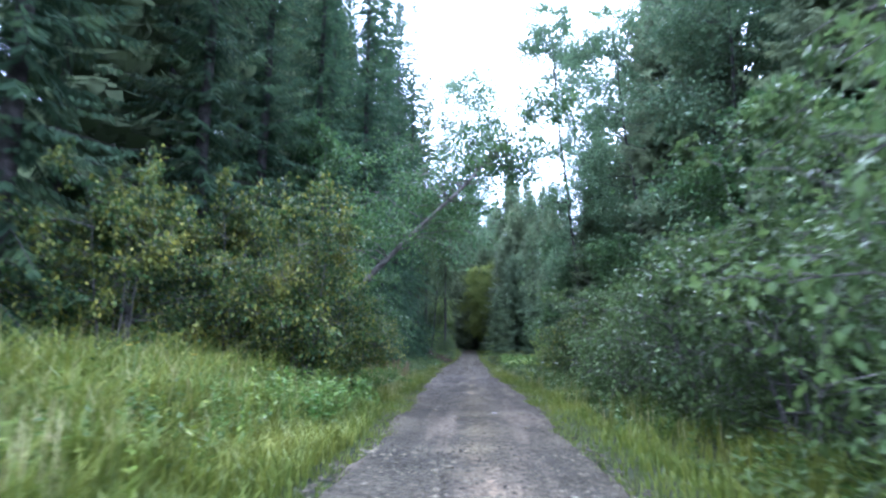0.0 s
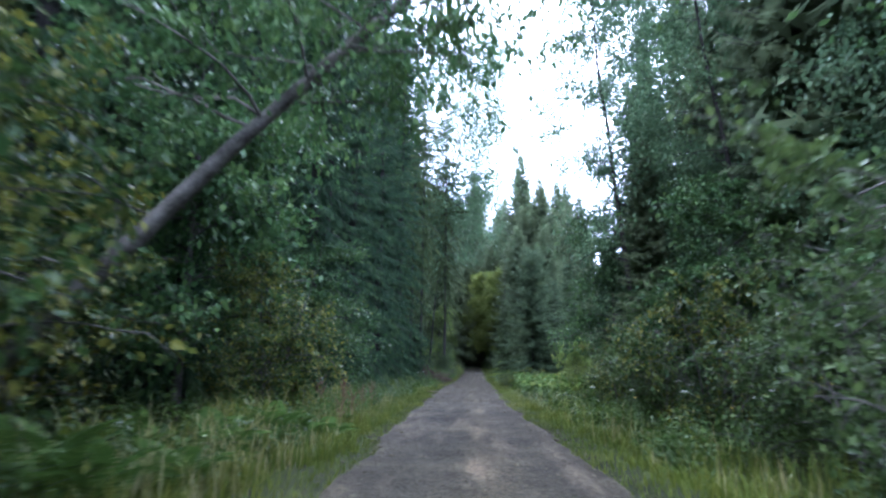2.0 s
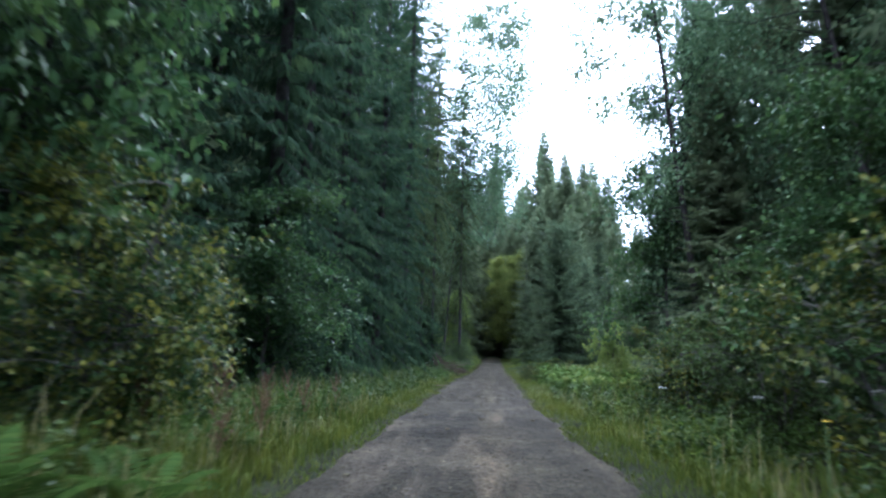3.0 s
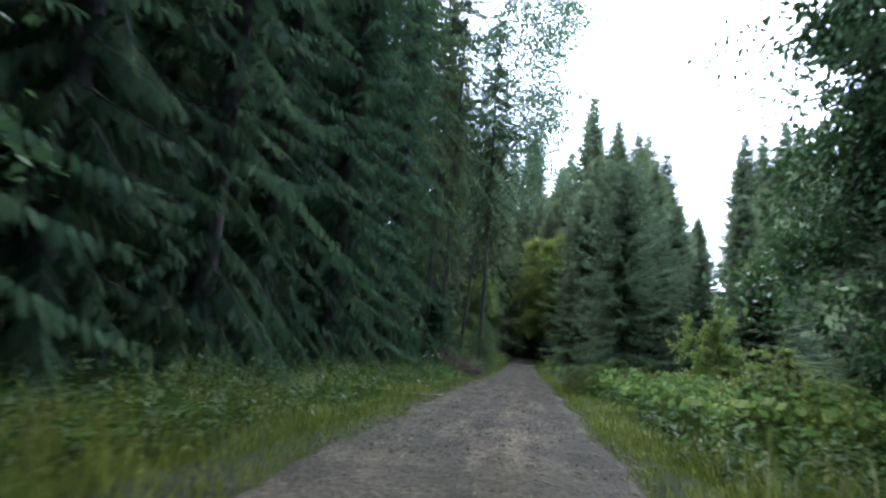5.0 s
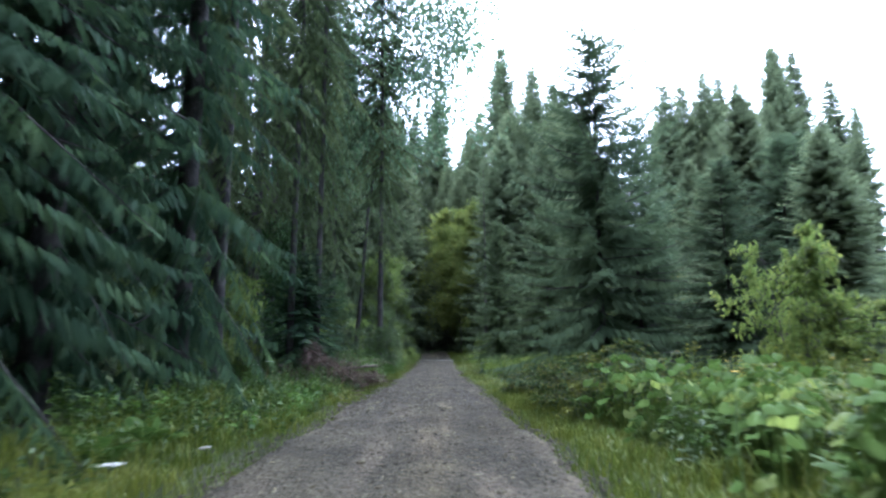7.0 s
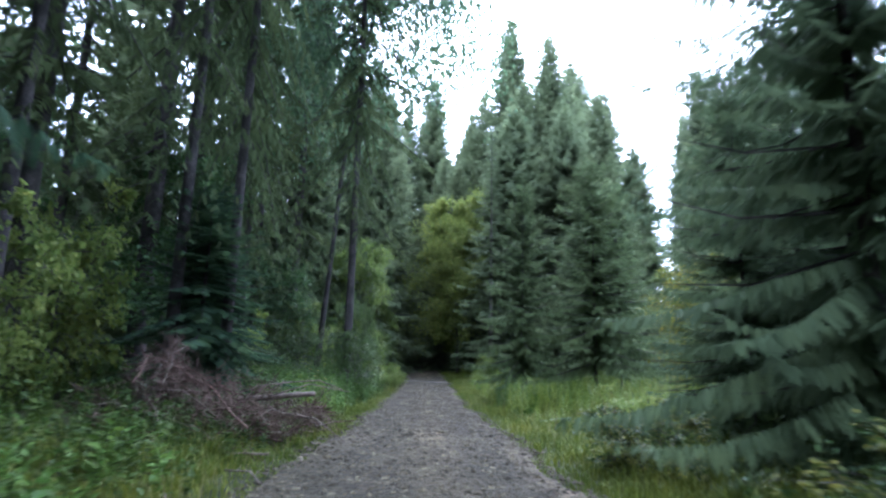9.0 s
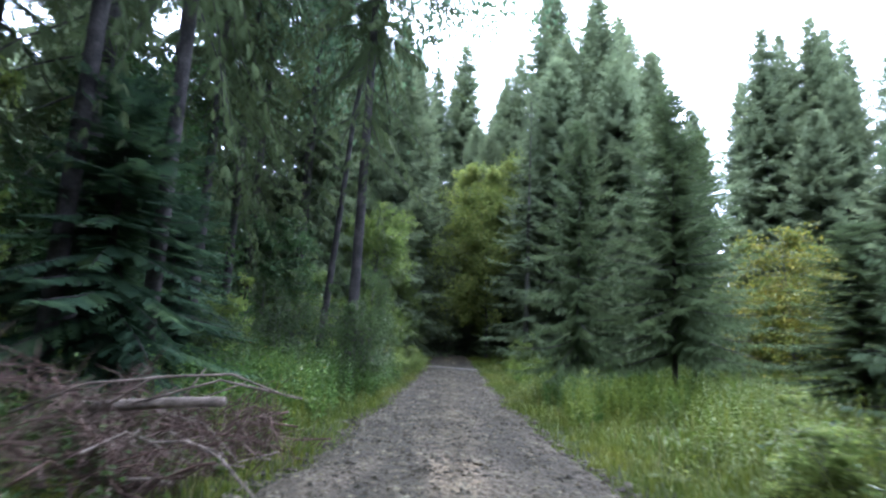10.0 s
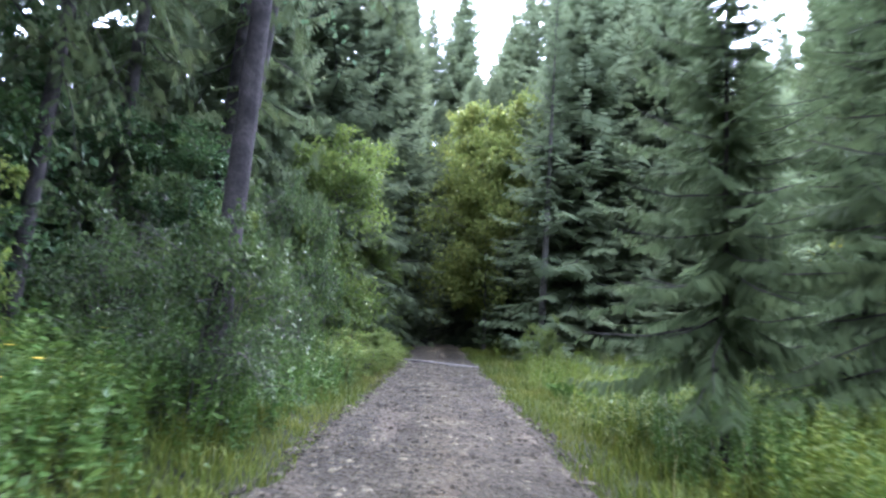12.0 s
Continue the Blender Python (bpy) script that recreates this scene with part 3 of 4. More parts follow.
yg_bush = Kind("bush", [leafy_meshes("light_bush", 121 + i, 3.6, 1.9, 0.2, 8000, 0.14, M_YGREEN, M_GREYBARK, 6, 0.03, (0, 0), 7, 8, 0.7) for i in range(2)],
               BUSH_PARTS, "light yellow-green bush with fresh leaves", "bush", "roadside bushes")
sapling = Kind("young_tree", [leafy_meshes("sapling", 141 + i, 9.0, 2.6, 0.5, 13000, 0.18, M_SMALLTREE, M_GREYBARK, 1, 0.08, (0.2, 0), 9, 44, 0.5, spread=0.3) for i in range(2)],
               LEAFY_PARTS, "light green young tree at the roadside", "tree", "broadleaf trees")
tall_birch = Kind("birch_tree", [leafy_meshes("tall_birch", 151, 40.0, 7.6, 11.0, 50000, 0.28, M_PALELEAF, M_BARK, 1, 0.14, (5.0, -3.0), 9, 220, 0.4, hang=0.7, spread=0.36)],
                  LEAFY_PARTS, "very tall birch with hanging grey-green twigs", "tree", "broadleaf trees")
birch = Kind("birch_tree", [leafy_meshes("leaning_birch", 131, 11.4, 2.9, 3.8, 14000, 0.13, M_LEAF, M_BIRCH, 1, 0.17, (10.0, 0.6), 9, 48, 0.5, hang=0.5, bow=1.0)],
             LEAFY_PARTS, "birch with a pale trunk leaning far over the road", "tree", "broadleaf trees")


def turn():
    return float(rng0.uniform(0, 360))


# spruces crowding the road: x, y, height
for x, y, h in [(-6.9, 37.5, 36), (-7.5, 42, 37), (-7.0, 46, 36), (-7.4, 50, 38), (-6.7, 54.5, 36), (-7.1, 57.5, 38), (-8.8, 61.5, 36), (-6.0, 60.8, 42), (9.6, 47.2, 18), (-9.0, 18.5, 27), (-10.6, 12.5, 25), (-8.8, 23.5, 28), (-7.8, 28.5, 27), (-8.4, 33.5, 29), (-10.5, 40, 34), (-10.3, 48, 35), (-10.2, 55.5, 35)]:
    wall_spruce.put(place(x, y, h / 36, turn(), 0.93))
for x, y, h in [(12.8, 41, 27), (11.2, 33, 29), (12.2, 19, 27), (13, 11, 25), (11.5, 51, 20), (8.4, 41.5, 13), (13.5, 46.5, 24)]:
    far_spruce.put(place(x, y, h / 32, turn(), 0.2 + 0.013 * h))
# old spruces with bare trunks
for x, y, h in [(-9.2, 90, 28), (-12.6, 78, 28)]:
    bare_spruce.put(place(x, y, h / 27, turn(), 1.0))
for x, y, h, w in [(-9.8, 72, 40, 1.1), (-9.4, 77.8, 40, 1.0), (-10, 83, 38, 1.1), (-10.8, 66.5, 40, 1.1), (-13, 70, 38, 1.2), (-8.2, 95, 36, 1.0), (-9.5, 101, 34, 1.0)]:
    tall_spruce.put(place(x, y, h / 40, turn(), w))
far_spruce.put(place(0.8, 135.5, 40 / 32, 50, 1.1))
far_spruce.put(place(-3.8, 112.5, 27 / 32, 80, 0.75))
far_spruce.put(place(-2.6, 133, 35 / 32, 110, 0.8))
for x, y, h in [(-12, 22, 30), (-15, 27, 30), (-14, 34, 30), (-14.5, 22.5, 34), (14.8, 34, 33), (16, 27.5, 30), (-13.5, 18, 30), (-13, 44, 36), (-13.5, 51, 36), (-13, 58, 34), (-12.2, 37.5, 34), (-12.5, 30, 32), (14, 50, 27), (13, 55, 24), (12.6, 30, 28), (-9.5, 98, 24), (-11.6, 62.5, 31), (-12.2, 66, 31), (-12.2, 54.5, 33), (-11.9, 47.5, 33), (-14.6, 62, 36), (-15, 47.5, 38), (-12.5, 92, 26), (-13, 101, 27), (-14, 84, 26)]:
    deep_spruce.put(place(x, y, h / 26, turn(), 1.1))
pale_spruce.put(place(5.0, 102, 0.72, 20, 0.85))
for x, y, h, w in [(-6.1, 72.4, 38, 0.9), (-5.2, 73.6, 39, 0.85), (-8.4, 69.5, 32, 1.0), (-6.8, 65.6, 38, 1.15), (-3.1, 82.2, 36, 1.0), (-8.6, 86, 33, 1.0), (-7.4, 80.4, 32, 0.9)]:
    high_spruce.put(place(x, y, h / 33, turn(), w))
# spruces of the clearing and under the old trees
for x, y, h, w in [(4.0, 82.4, 9.6, 0.85), (6.9, 82.0, 10.4, 1.2), (9.8, 87.5, 11, 1.05), (7.6, 68.2, 9.5, 1.15), (9.6, 72.8, 12, 1.2), (8.6, 63.6, 7.0, 1.0), (11.6, 65.5, 8.5, 1.2), (14.5, 69, 10, 1.3), (10.2, 78.5, 5.2, 1.0), (4.1, 108.0, 6.5, 0.9), (6.2, 69.4, 7.5, 0.9)]:
    young_spruce.put(place(x, y, h / 11, turn(), w), pick=2 if y > 75 else young_spruce.count % 2)
edge_spruce.put(place(5.2, 64.8, 0.94, 200, 1.0))
for x, y, h, w in [(-6.2, 76.4, 4.6, 0.8), (-8.6, 82, 6, 1.0), (-5.6, 72.9, 5.6, 0.95)]:
    droop_spruce.put(place(x, y, h / 9, turn(), w))
# the tall group at the far end and on the far side of the clearing: x, y, height
FAR_END = [
    (-4.6, 108, 26), (-5.2, 114, 27), (-4.4, 121, 29), (-6.5, 104, 25), (-8.5, 110, 27), (-5.0, 128, 32), (-4.9, 131.5, 29), (2.4, 127.5, 24), (3.4, 118, 20),
    (-3.7, 117.5, 22), (-3.9, 124, 24), (3.8, 124.5, 24), (0.2, 143, 38), (3.6, 148, 28), (-8.0, 134, 34), (-7.2, 129, 34), (4.0, 139, 27), (2.8, 130.5, 25)]
FAR_MIDDLE = [
    (8.6, 117, 37.2), (11.1, 109, 30.5), (15, 116, 31.5), (17.5, 121, 33), (19.6, 118.8, 29.6), (13, 119, 31), (10.2, 124, 34), (6.3, 121, 30), (8.6, 108, 25),
    (13.5, 110, 25), (16.5, 112, 26), (11.5, 104, 21), (7.0, 103.5, 21), (5.0, 122, 28), (5.4, 131, 30), (6.5, 140, 33), (21.8, 127, 27), (18.5, 108, 19)]
FAR_SIDE = [
    (30.4, 119, 33), (34, 122, 34), (36.7, 121, 35.5), (40, 124, 36), (43.7, 117, 37), (26.5, 128, 22), (29.5, 140, 23), (33, 150, 26), (32.5, 128, 31),
    (47.2, 122, 40), (49.8, 122, 39), (38.5, 128, 34), (54, 130, 36), (57.4, 126, 36.7), (62, 128, 33), (35, 115, 26), (40.5, 114, 28), (45, 128, 37)]
for x, y, h in FAR_END + FAR_MIDDLE + FAR_SIDE:
    narrow = x < 7.5 and y < 125
    far_spruce.put(place(x, y, (h + 1.3) / 32, turn(), (0.68 if x < 0 else 0.8) if narrow else 0.95 + 0.012 * (h - 30)))
# rows deeper in the forest
for i in range(64):
    side = -1 if i < 42 else 1
    if side < 0:
        x, y = rng0.uniform(-27, -11.5), 4 + (i + rng0.uniform(0, 1)) * 3.2
        x = min(x, -17.0) if y < 24 else x
    else:
        x, y = rng0.uniform(13.5, 28), 4 + (i - 42 + rng0.uniform(0, 1)) * 2.0
    deep_spruce.put(place(x, y, rng0.uniform(12, 17) / 26 if side < 0 and y > 62 else rng0.uniform(20, 28) / 26, turn(), 1.0))
for i in range(26):
    x, y = rng0.uniform(-16, 26), rng0.uniform(146, 178)
    if x < float(edge(y, -1)) - 2 or x > float(edge(y, 1)) + 2:
        deep_spruce.put(place(x, y, rng0.uniform(18, 24) / 26, turn(), 1.1))
for i in range(16):
    x, y = 18 + i * 3.9 + rng0.uniform(0, 2), rng0.uniform(140, 165)
    deep_spruce.put(place(x, y, rng0.uniform(13, 18) / 26, turn(), 1.0))
for x, y, h, w in [(-7.8, 97, 28, 0.5), (-9, 105, 28, 0.55)]:
    far_spruce.put(place(x, y, h / 32, turn(), w))

# broadleaf trees
for x, y, h, w in [(8.7, 44.8, 31, 0.84), (9.6, 47.6, 27, 0.62), (12.0, 38, 26, 0.85), (12.4, 27, 25, 0.85)]:
    aspen.put(place(x, y, h / 30, 0, w))
for x, y, h, w in [(8.0, 32.8, 8.2, 0.95), (-6.8, 26.5, 13, 1.05), (8.0, 47.5, 11.5, 1.0), (-6.3, 36.0, 6.6, 0.85), (10.5, 24, 10, 1.2), (9, 15, 9, 1.1), (-9.2, 79, 9, 1.0), (-11, 85.5, 11, 1.1), (-8.6, 90.5, 7, 0.9), (-12.5, 93, 11, 1.1), (-10, 99.5, 10, 1.0), (-12.5, 74, 10, 1.0)]:
    hardwood.put(place(x, y, h / 10, turn(), w))
for x, y, h, w in [(12.5, 97, 14, 0.5), (7.5, 92, 6, 0.26), (9.8, 98, 9, 0.38), (11, 62.5, 7.5, 0.34), (13, 70, 12, 0.45), (16, 75, 14, 0.5), (13.2, 80.5, 9, 0.4), (18.5, 85, 13, 0.5), (25, 93, 15, 0.55), (27, 106, 20, 0.7), (16.5, 104, 13, 0.5), (14.5, 108, 18, 0.6), (22, 78, 14, 0.5), (9.5, 104, 12, 0.45)]:
    far_spruce.put(place(x, y, h / 32, turn(), w), "young spruce at the rim of the clearing")
for x, y, h, w in [(-4.7, 99, 9.6, 1.0), (-7.6, 93, 5.0, 0.75), (-3.6, 106, 6, 0.6)]:
    sapling.put(place(x, y, h / 9, turn(), w))
tall_birch.put(place(-5.35, 88.0, 1.1, 0, 1.0))
yg_tree.put(place(3.2, 111.5, 16.4 / 15, 0, 0.95))
maple.put(place(16.4, 92.0, 0.72, 40, 0.78))

# roadside bushes
for x, y, h, w in [(-7.0, 22, 5, 1), (-6, 30, 2.6, 0.7), (5.8, 37.5, 3.2, 0.8), (6.8, 41, 3.6, 0.9), (5.9, 28.5, 4.4, 0.9), (-7.8, 98, 4, 0.9), (3.5, 61.0, 1.7, 0.5), (3.3, 59.2, 1.4, 0.42), (4.4, 59.8, 1.9, 0.6), (3.2, 66.5, 1.4, 0.42)]:
    bush.put(place(x, y, h / 4.6, turn(), w))
for x, y, h, w in [(-4.5, 16.0, 5.8, 0.95), (-8.3, 13.4, 6.2, 1.0), (-6.4, 19.0, 5.4, 0.8), (-7.2, 17.4, 7.0, 1.1), (-4.8, 26.8, 4.4, 0.8)]:
    big_bush.put(place(x, y, h / 5.2, turn(), w))
for x, y, h, w in [(4.6, 5.0, 5.6, 1.05), (4.9, 9.3, 5.0, 1.0), (4.9, 13.3, 4.6, 0.95), (4.6, 17.9, 4.3, 0.9), (5.8, 22.5, 4.3, 0.95), (7.5, 12, 5.6, 1.1), (7.4, 18, 5.4, 1.1), (6.3, 33.5, 4, 0.9), (-3.0, 81.2, 3.4, 0.6), (-3.2, 86.8, 5.2, 0.56), (-5.8, 84.5, 3.6, 0.7), (-6.0, 77.5, 2.4, 0.6)]:
    willow.put(place(x, y, h / 4.6, turn(), w))
for x, y, h, w in [(8.8, 59, 2.8, 0.8), (7.5, 58.8, 4.2, 0.62), (4.0, 69.8, 1.3, 0.45), (-8.4, 68.8, 4.6, 0.9), (-9.2, 72.5, 5.5, 1.0), (-10.5, 66, 5, 1.0), (5.8, 48, 2.2, 0.7), (-6.2, 92, 3.2, 0.8), (4.5, 98.6, 2.3, 0.5), (-2.0, 91.0, 1.5, 0.48), (-2.2, 88.8, 1.3, 0.4), (-1.7, 94.2, 1.2, 0.4), (-7.6, 82.5, 3.2, 0.7)]:
    yg_bush.put(place(x, y, h / 3.6, turn(), w))

birch.put(pose(-7.0, 20.0, float(lie(-7.0, 20.0)) - 0.15))


def far_woods():
    """Distant woods all round: too far off to tell tree from tree."""
    rng = np.random.default_rng(77)
    runs = [(-34, -10, -36, 130, 20, 5200), (-34, 128, -6, 196, 22, 2600), (-6, 196, 40, 200, 21, 3000), (40, 198, 110, 150, 16, 3400), (30, -10, 33, 60, 19, 3000), (33, 60, 75, 95, 9, 2200), (75, 95, 110, 150, 14, 2200)]
    P, D, W = [], [], []
    for x0, y0, x1, y1, h, n in runs:
        s = rng.uniform(0, 1, n)
        run = math.hypot(x1 - x0, y1 - y0)
        crest = h * (0.72 + 0.28 * np.abs(np.sin(s * run * 0.55 + 2 * np.sin(s * run * 0.13))))
        z = crest * rng.uniform(0, 1, n) ** 0.9
        p = np.stack([x0 + (x1 - x0) * s, y0 + (y1 - y0) * s, z], 1) + rng.normal(0, 1.6, (n, 3)) * [1, 1, 0.2]
        p[:, 2] += lie(p[:, 0], p[:, 1])
        a = rng.uniform(0, 6.28, n)
        d = np.stack([np.cos(a), np.sin(a), rng.uniform(-0.9, 0.1, n)], 1) * rng.uniform(1.2, 2.2, (n, 1))
        P.append(p), D.append(d), W.append(unit(np.cross(d, rng.normal(0, 0.6, (n, 3)) + [0, 0, 1])) * 0.55)
    v, f = kites(np.concatenate(P), np.concatenate(D), np.concatenate(W), 0.2)
    tagged(new("far_woods", mesh_of("far_woods", v, f, M_SPRUCE)), "dark distant spruce woods round the clearing", "woods", kind="stuff")


far_woods()

# ---- undergrowth ----


def blades(rng, p, h, width, bend=0.5):
    """Grass: p feet (n, 3), h heights (n). Three triangles each."""
    n = len(p)
    a = rng.uniform(0, 2 * np.pi, n)
    out = np.stack([np.cos(a), np.sin(a), np.zeros(n)], 1)
    side = np.stack([-np.sin(a), np.cos(a), np.zeros(n)], 1) * (width * rng.uniform(0.6, 1.3, n))[:, None]
    b = (h * bend * rng.uniform(0.3, 1.3, n))[:, None]
    mid = p + out * b * 0.35 + np.array([0, 0, 1]) * (h * 0.62)[:, None]
    tip = p + out * b * 1.1 + np.array([0, 0, 1]) * (h * rng.uniform(0.75, 1.0, n))[:, None]
    v = np.stack([p - side, p + side, mid - 0.8 * side, mid + 0.8 * side, tip], 1).reshape(-1, 3)
    i = np.arange(n)[:, None] * 5
    f = np.concatenate([i + [0, 1, 3], i + [0, 3, 2], i + [2, 3, 4]], 1).reshape(-1, 3)
    return v, f


def feet(rng, n, y0, y1, side, o0, o1, skew=1.0):
    """Random feet beside the road: o metres outside its edge, thicker towards o0 as skew grows."""
    y = rng.uniform(y0, y1, n)
    o = o0 + (o1 - o0) * rng.uniform(0, 1, n) ** skew
    x = edge(y, side) + side * o
    return np.stack([x, y, lie(x, y) - 0.02], 1), o


def clumpy(p, scale, cut):
    """Keeps feet where a slow pattern is above cut, so that growth stands in patches."""
    s = np.sin(p[:, 0] * 1.7 * scale + 1.3 * np.sin(p[:, 1] * scale)) + np.sin(p[:, 1] * 1.3 * scale + 1.7 * np.sin(p[:, 0] * 0.8 * scale))
    return s > cut


def grass(name, seed, spans, mat, label, width=0.009):
    rng = np.random.default_rng(seed)
    vs, fs, off = [], [], 0
    for n, y0, y1, side, o0, o1, skew, h0, h1, bend in spans:
        p, o = feet(rng, n, y0, y1, side, o0, o1, skew)
        u = np.clip((o - o0) / (o1 - o0), 0, 1)
        tuft = 0.75 + 0.35 * np.sin(p[:, 0] * 3.1 + 2 * np.sin(p[:, 1] * 1.9)) * np.sin(p[:, 1] * 2.7)
        h = (h0 + (h1 - h0) * u) * tuft * rng.uniform(0.55, 1.25, n)
        v, f = blades(rng, p, h, width * (0.7 + 0.9 * np.clip(h, 0, 1)), bend)
        vs.append(v), fs.append(f + off)
        off += len(v)
    return tagged(new(name, mesh_of(name, np.concatenate(vs), np.concatenate(fs), mat)), label, "grass", kind="stuff")


def herbs(name, seed, spans, mat, label, category="undergrowth", cut=-0.7):
    """Leafy stalks: leaves up the stalk, larger below."""
    rng = np.random.default_rng(seed)
    P, D, W = [], [], []
    for n, y0, y1, side, o0, o1, skew, h0, h1, per, size, narrow in spans:
        p, o = feet(rng, n, y0, y1, side, o0, o1, skew)
        p = p[clumpy(p, 0.8, cut)]
        n = len(p)
        h = rng.uniform(h0, h1, n)
        tilt = rng.normal(0, 0.12, (n, 3)) * [1, 1, 0] + [0, 0, 1]
        for k in range(per):
            u = (k + rng.uniform(0.2, 1, n)) / per
            a = k * 2.4 + rng.uniform(0, 6.28, n)
            d = np.stack([np.cos(a), np.sin(a), rng.uniform(-0.35, 0.7, n)], 1)
            ln = size * rng.uniform(0.6, 1.2, n) * (1.15 - 0.5 * u)
            q = p + tilt * (h * u)[:, None]
            P.append(q), D.append(unit(d) * ln[:, None])
            W.append(unit(np.cross(d, rng.normal(0, 0.35, (n, 3)) + [0, 0, 1])) * (narrow * ln)[:, None])
        P.append(p), D.append(tilt * h[:, None]), W.append(np.tile([[0.006, 0.0, 0.0]], (n, 1)))
    v, f = kites(np.concatenate(P), np.concatenate(D), np.concatenate(W), 0.25)
    return tagged(new(name, mesh_of(name, v, f, mat)), label, category, kind="stuff")


# n, y from, to, side, outside the edge from, to, skew, height at inner and outer rim, bend
GRASS_LEFT = [
    (10000, 66, 112, -1, 0.0, 1.6, 1.0, 0.2, 0.5, 0.6),
    (30000, -4, 112, -1, -0.2, 1.3, 1.2, 0.1, 0.4, 0.5),
    (26000, 1.5, 14, -1, 0.3, 5.0, 1.0, 0.4, 1.65, 0.7),
    (12000, 14, 40, -1, 0.8, 3.2, 1.2, 0.45, 0.75, 0.5),
    (6000, 22, 36, -1, 0.3, 2.2, 1.0, 0.4, 0.9, 0.5),
    (12000, 40, 68, -1, 0.5, 2.8, 1.2, 0.35, 0.7, 0.5),
    (9000, 72, 110, -1, 0.8, 4.5, 1.1, 0.4, 0.7, 0.5)]
GRASS_RIGHT = [
    (12000, 64, 112, 1, 0.0, 2.4, 1.0, 0.2, 0.6, 0.6),
    (30000, -4, 112, 1, -0.2, 1.3, 1.2, 0.1, 0.42, 0.5),
    (7000, 43, 66, 1, 0.1, 1.6, 1.0, 0.25, 0.5, 0.5),
    (12000, 0, 46, 1, 0.8, 3.0, 1.2, 0.4, 0.7, 0.5),
    (7000, 46, 72, 1, 0.7, 3, 1.3, 0.4, 0.7, 0.5),
    (16000, 70, 110, 1, 0.8, 12, 1.2, 0.4, 0.7, 0.55),
    (8000, 66, 82, 1, 1.5, 9, 1.0, 0.5, 0.8, 0.55)]
grass("verge_grass", 201, GRASS_LEFT + GRASS_RIGHT, M_GRASS, "fresh green grass on the road verges")
grass("dry_grass", 202, [(1100, 2, 14, -1, 1.4, 4.8, 1.0, 1.0, 1.75, 0.4), (1600, 18, 36, -1, 0.6, 2.4, 1.0, 0.7, 1.15, 0.3), (700, 72, 108, 1, 0.8, 9, 1, 0.8, 1.1, 0.3), (500, 10, 45, 1, 0.8, 2.4, 1, 0.7, 1, 0.3), (900, 64, 73, -1, 0.2, 2.6, 1, 0.25, 0.6, 0.7), (700, 71, 79, -1, 1.2, 5, 1, 0.4, 0.9, 0.6)],
      M_SEED, "tall pale seeding grass stalks on the verges", 0.005)
# n, y from, to, side, outside from, to, skew, height least, most, leaves a stalk, leaf length, leaf half-width share
HERBS_LEFT = [
    (900, 10, 36, -1, 0.9, 4.5, 1.0, 0.3, 0.95, 16, 0.16, 0.28),
    (420, 2, 15, -1, 1.2, 6.5, 0.8, 0.4, 1.1, 16, 0.15, 0.25),
    (800, 36, 66, -1, 0.9, 3.6, 1.0, 0.3, 0.95, 16, 0.15, 0.26),
    (160, 65, 70, -1, 0.9, 2.6, 1.0, 0.4, 0.9, 16, 0.14, 0.26),
    (500, 68, 92, -1, 2.2, 8, 1.0, 0.5, 1.3, 18, 0.15, 0.2),
    (300, 57, 73, -1, 0.4, 3, 1.0, 0.2, 0.5, 14, 0.14, 0.28),
    (400, 90, 112, -1, 0.7, 4, 1.0, 0.4, 0.9, 14, 0.18, 0.3)]
HERBS_RIGHT = [
    (800, 2, 34, 1, 1.0, 3.2, 1.0, 0.25, 0.8, 16, 0.15, 0.28),
    (900, 22, 48, 1, 1.0, 5.5, 1.0, 0.3, 1.0, 16, 0.17, 0.28),
    (650, 44.5, 58, 1, 1.3, 5.2, 1.0, 0.3, 1.0, 18, 0.12, 0.36),
    (700, 46, 72, 1, 1.8, 8, 0.9, 0.4, 1.0, 16, 0.18, 0.28)]
herbs("green_herbs", 211, HERBS_LEFT + HERBS_RIGHT,
      M_HERB, "dense green nettles and leafy herbs")
herbs("broad_herbs", 214, [(1300, 72, 93, -1, 0.5, 6.5, 1.0, 0.45, 1.25, 24, 0.13, 0.26), (260, 56, 66, -1, 0.6, 3.5, 1.0, 0.2, 0.6, 12, 0.2, 0.32), (200, 10, 16, -1, 0.8, 2.4, 1.0, 0.3, 0.9, 14, 0.2, 0.3)],
      M_BRIGHTHERB, "bright green broad-leaved herbs beside the road")
herbs("goldenrod", 212, [(2300, 70, 92, 1, 0.8, 9, 1.0, 0.5, 1.3, 28, 0.12, 0.15), (1500, 76, 92, 1, 0.9, 6, 1.0, 0.8, 1.35, 30, 0.13, 0.14), (2200, 78, 109, 1, 1.2, 15, 1.1, 0.5, 1.25, 20, 0.14, 0.15), (300, 98, 111, -1, 0.4, 2.2, 1, 0.4, 1.0, 16, 0.17, 0.25), (1300, 44, 62, 1, 2.6, 8, 1, 0.9, 1.5, 22, 0.13, 0.2), (500, 73, 96, -1, 0.8, 6, 1, 0.5, 1.25, 18, 0.13, 0.14), (160, 26, 40, 1, 1.0, 2.2, 1, 0.5, 0.9, 14, 0.16, 0.2), (150, 4, 16, -1, 1.0, 5, 1, 0.8, 1.2, 14, 0.15, 0.2)],
      M_GOLD, "yellow-green goldenrod thicket in the clearing", cut=-0.25)
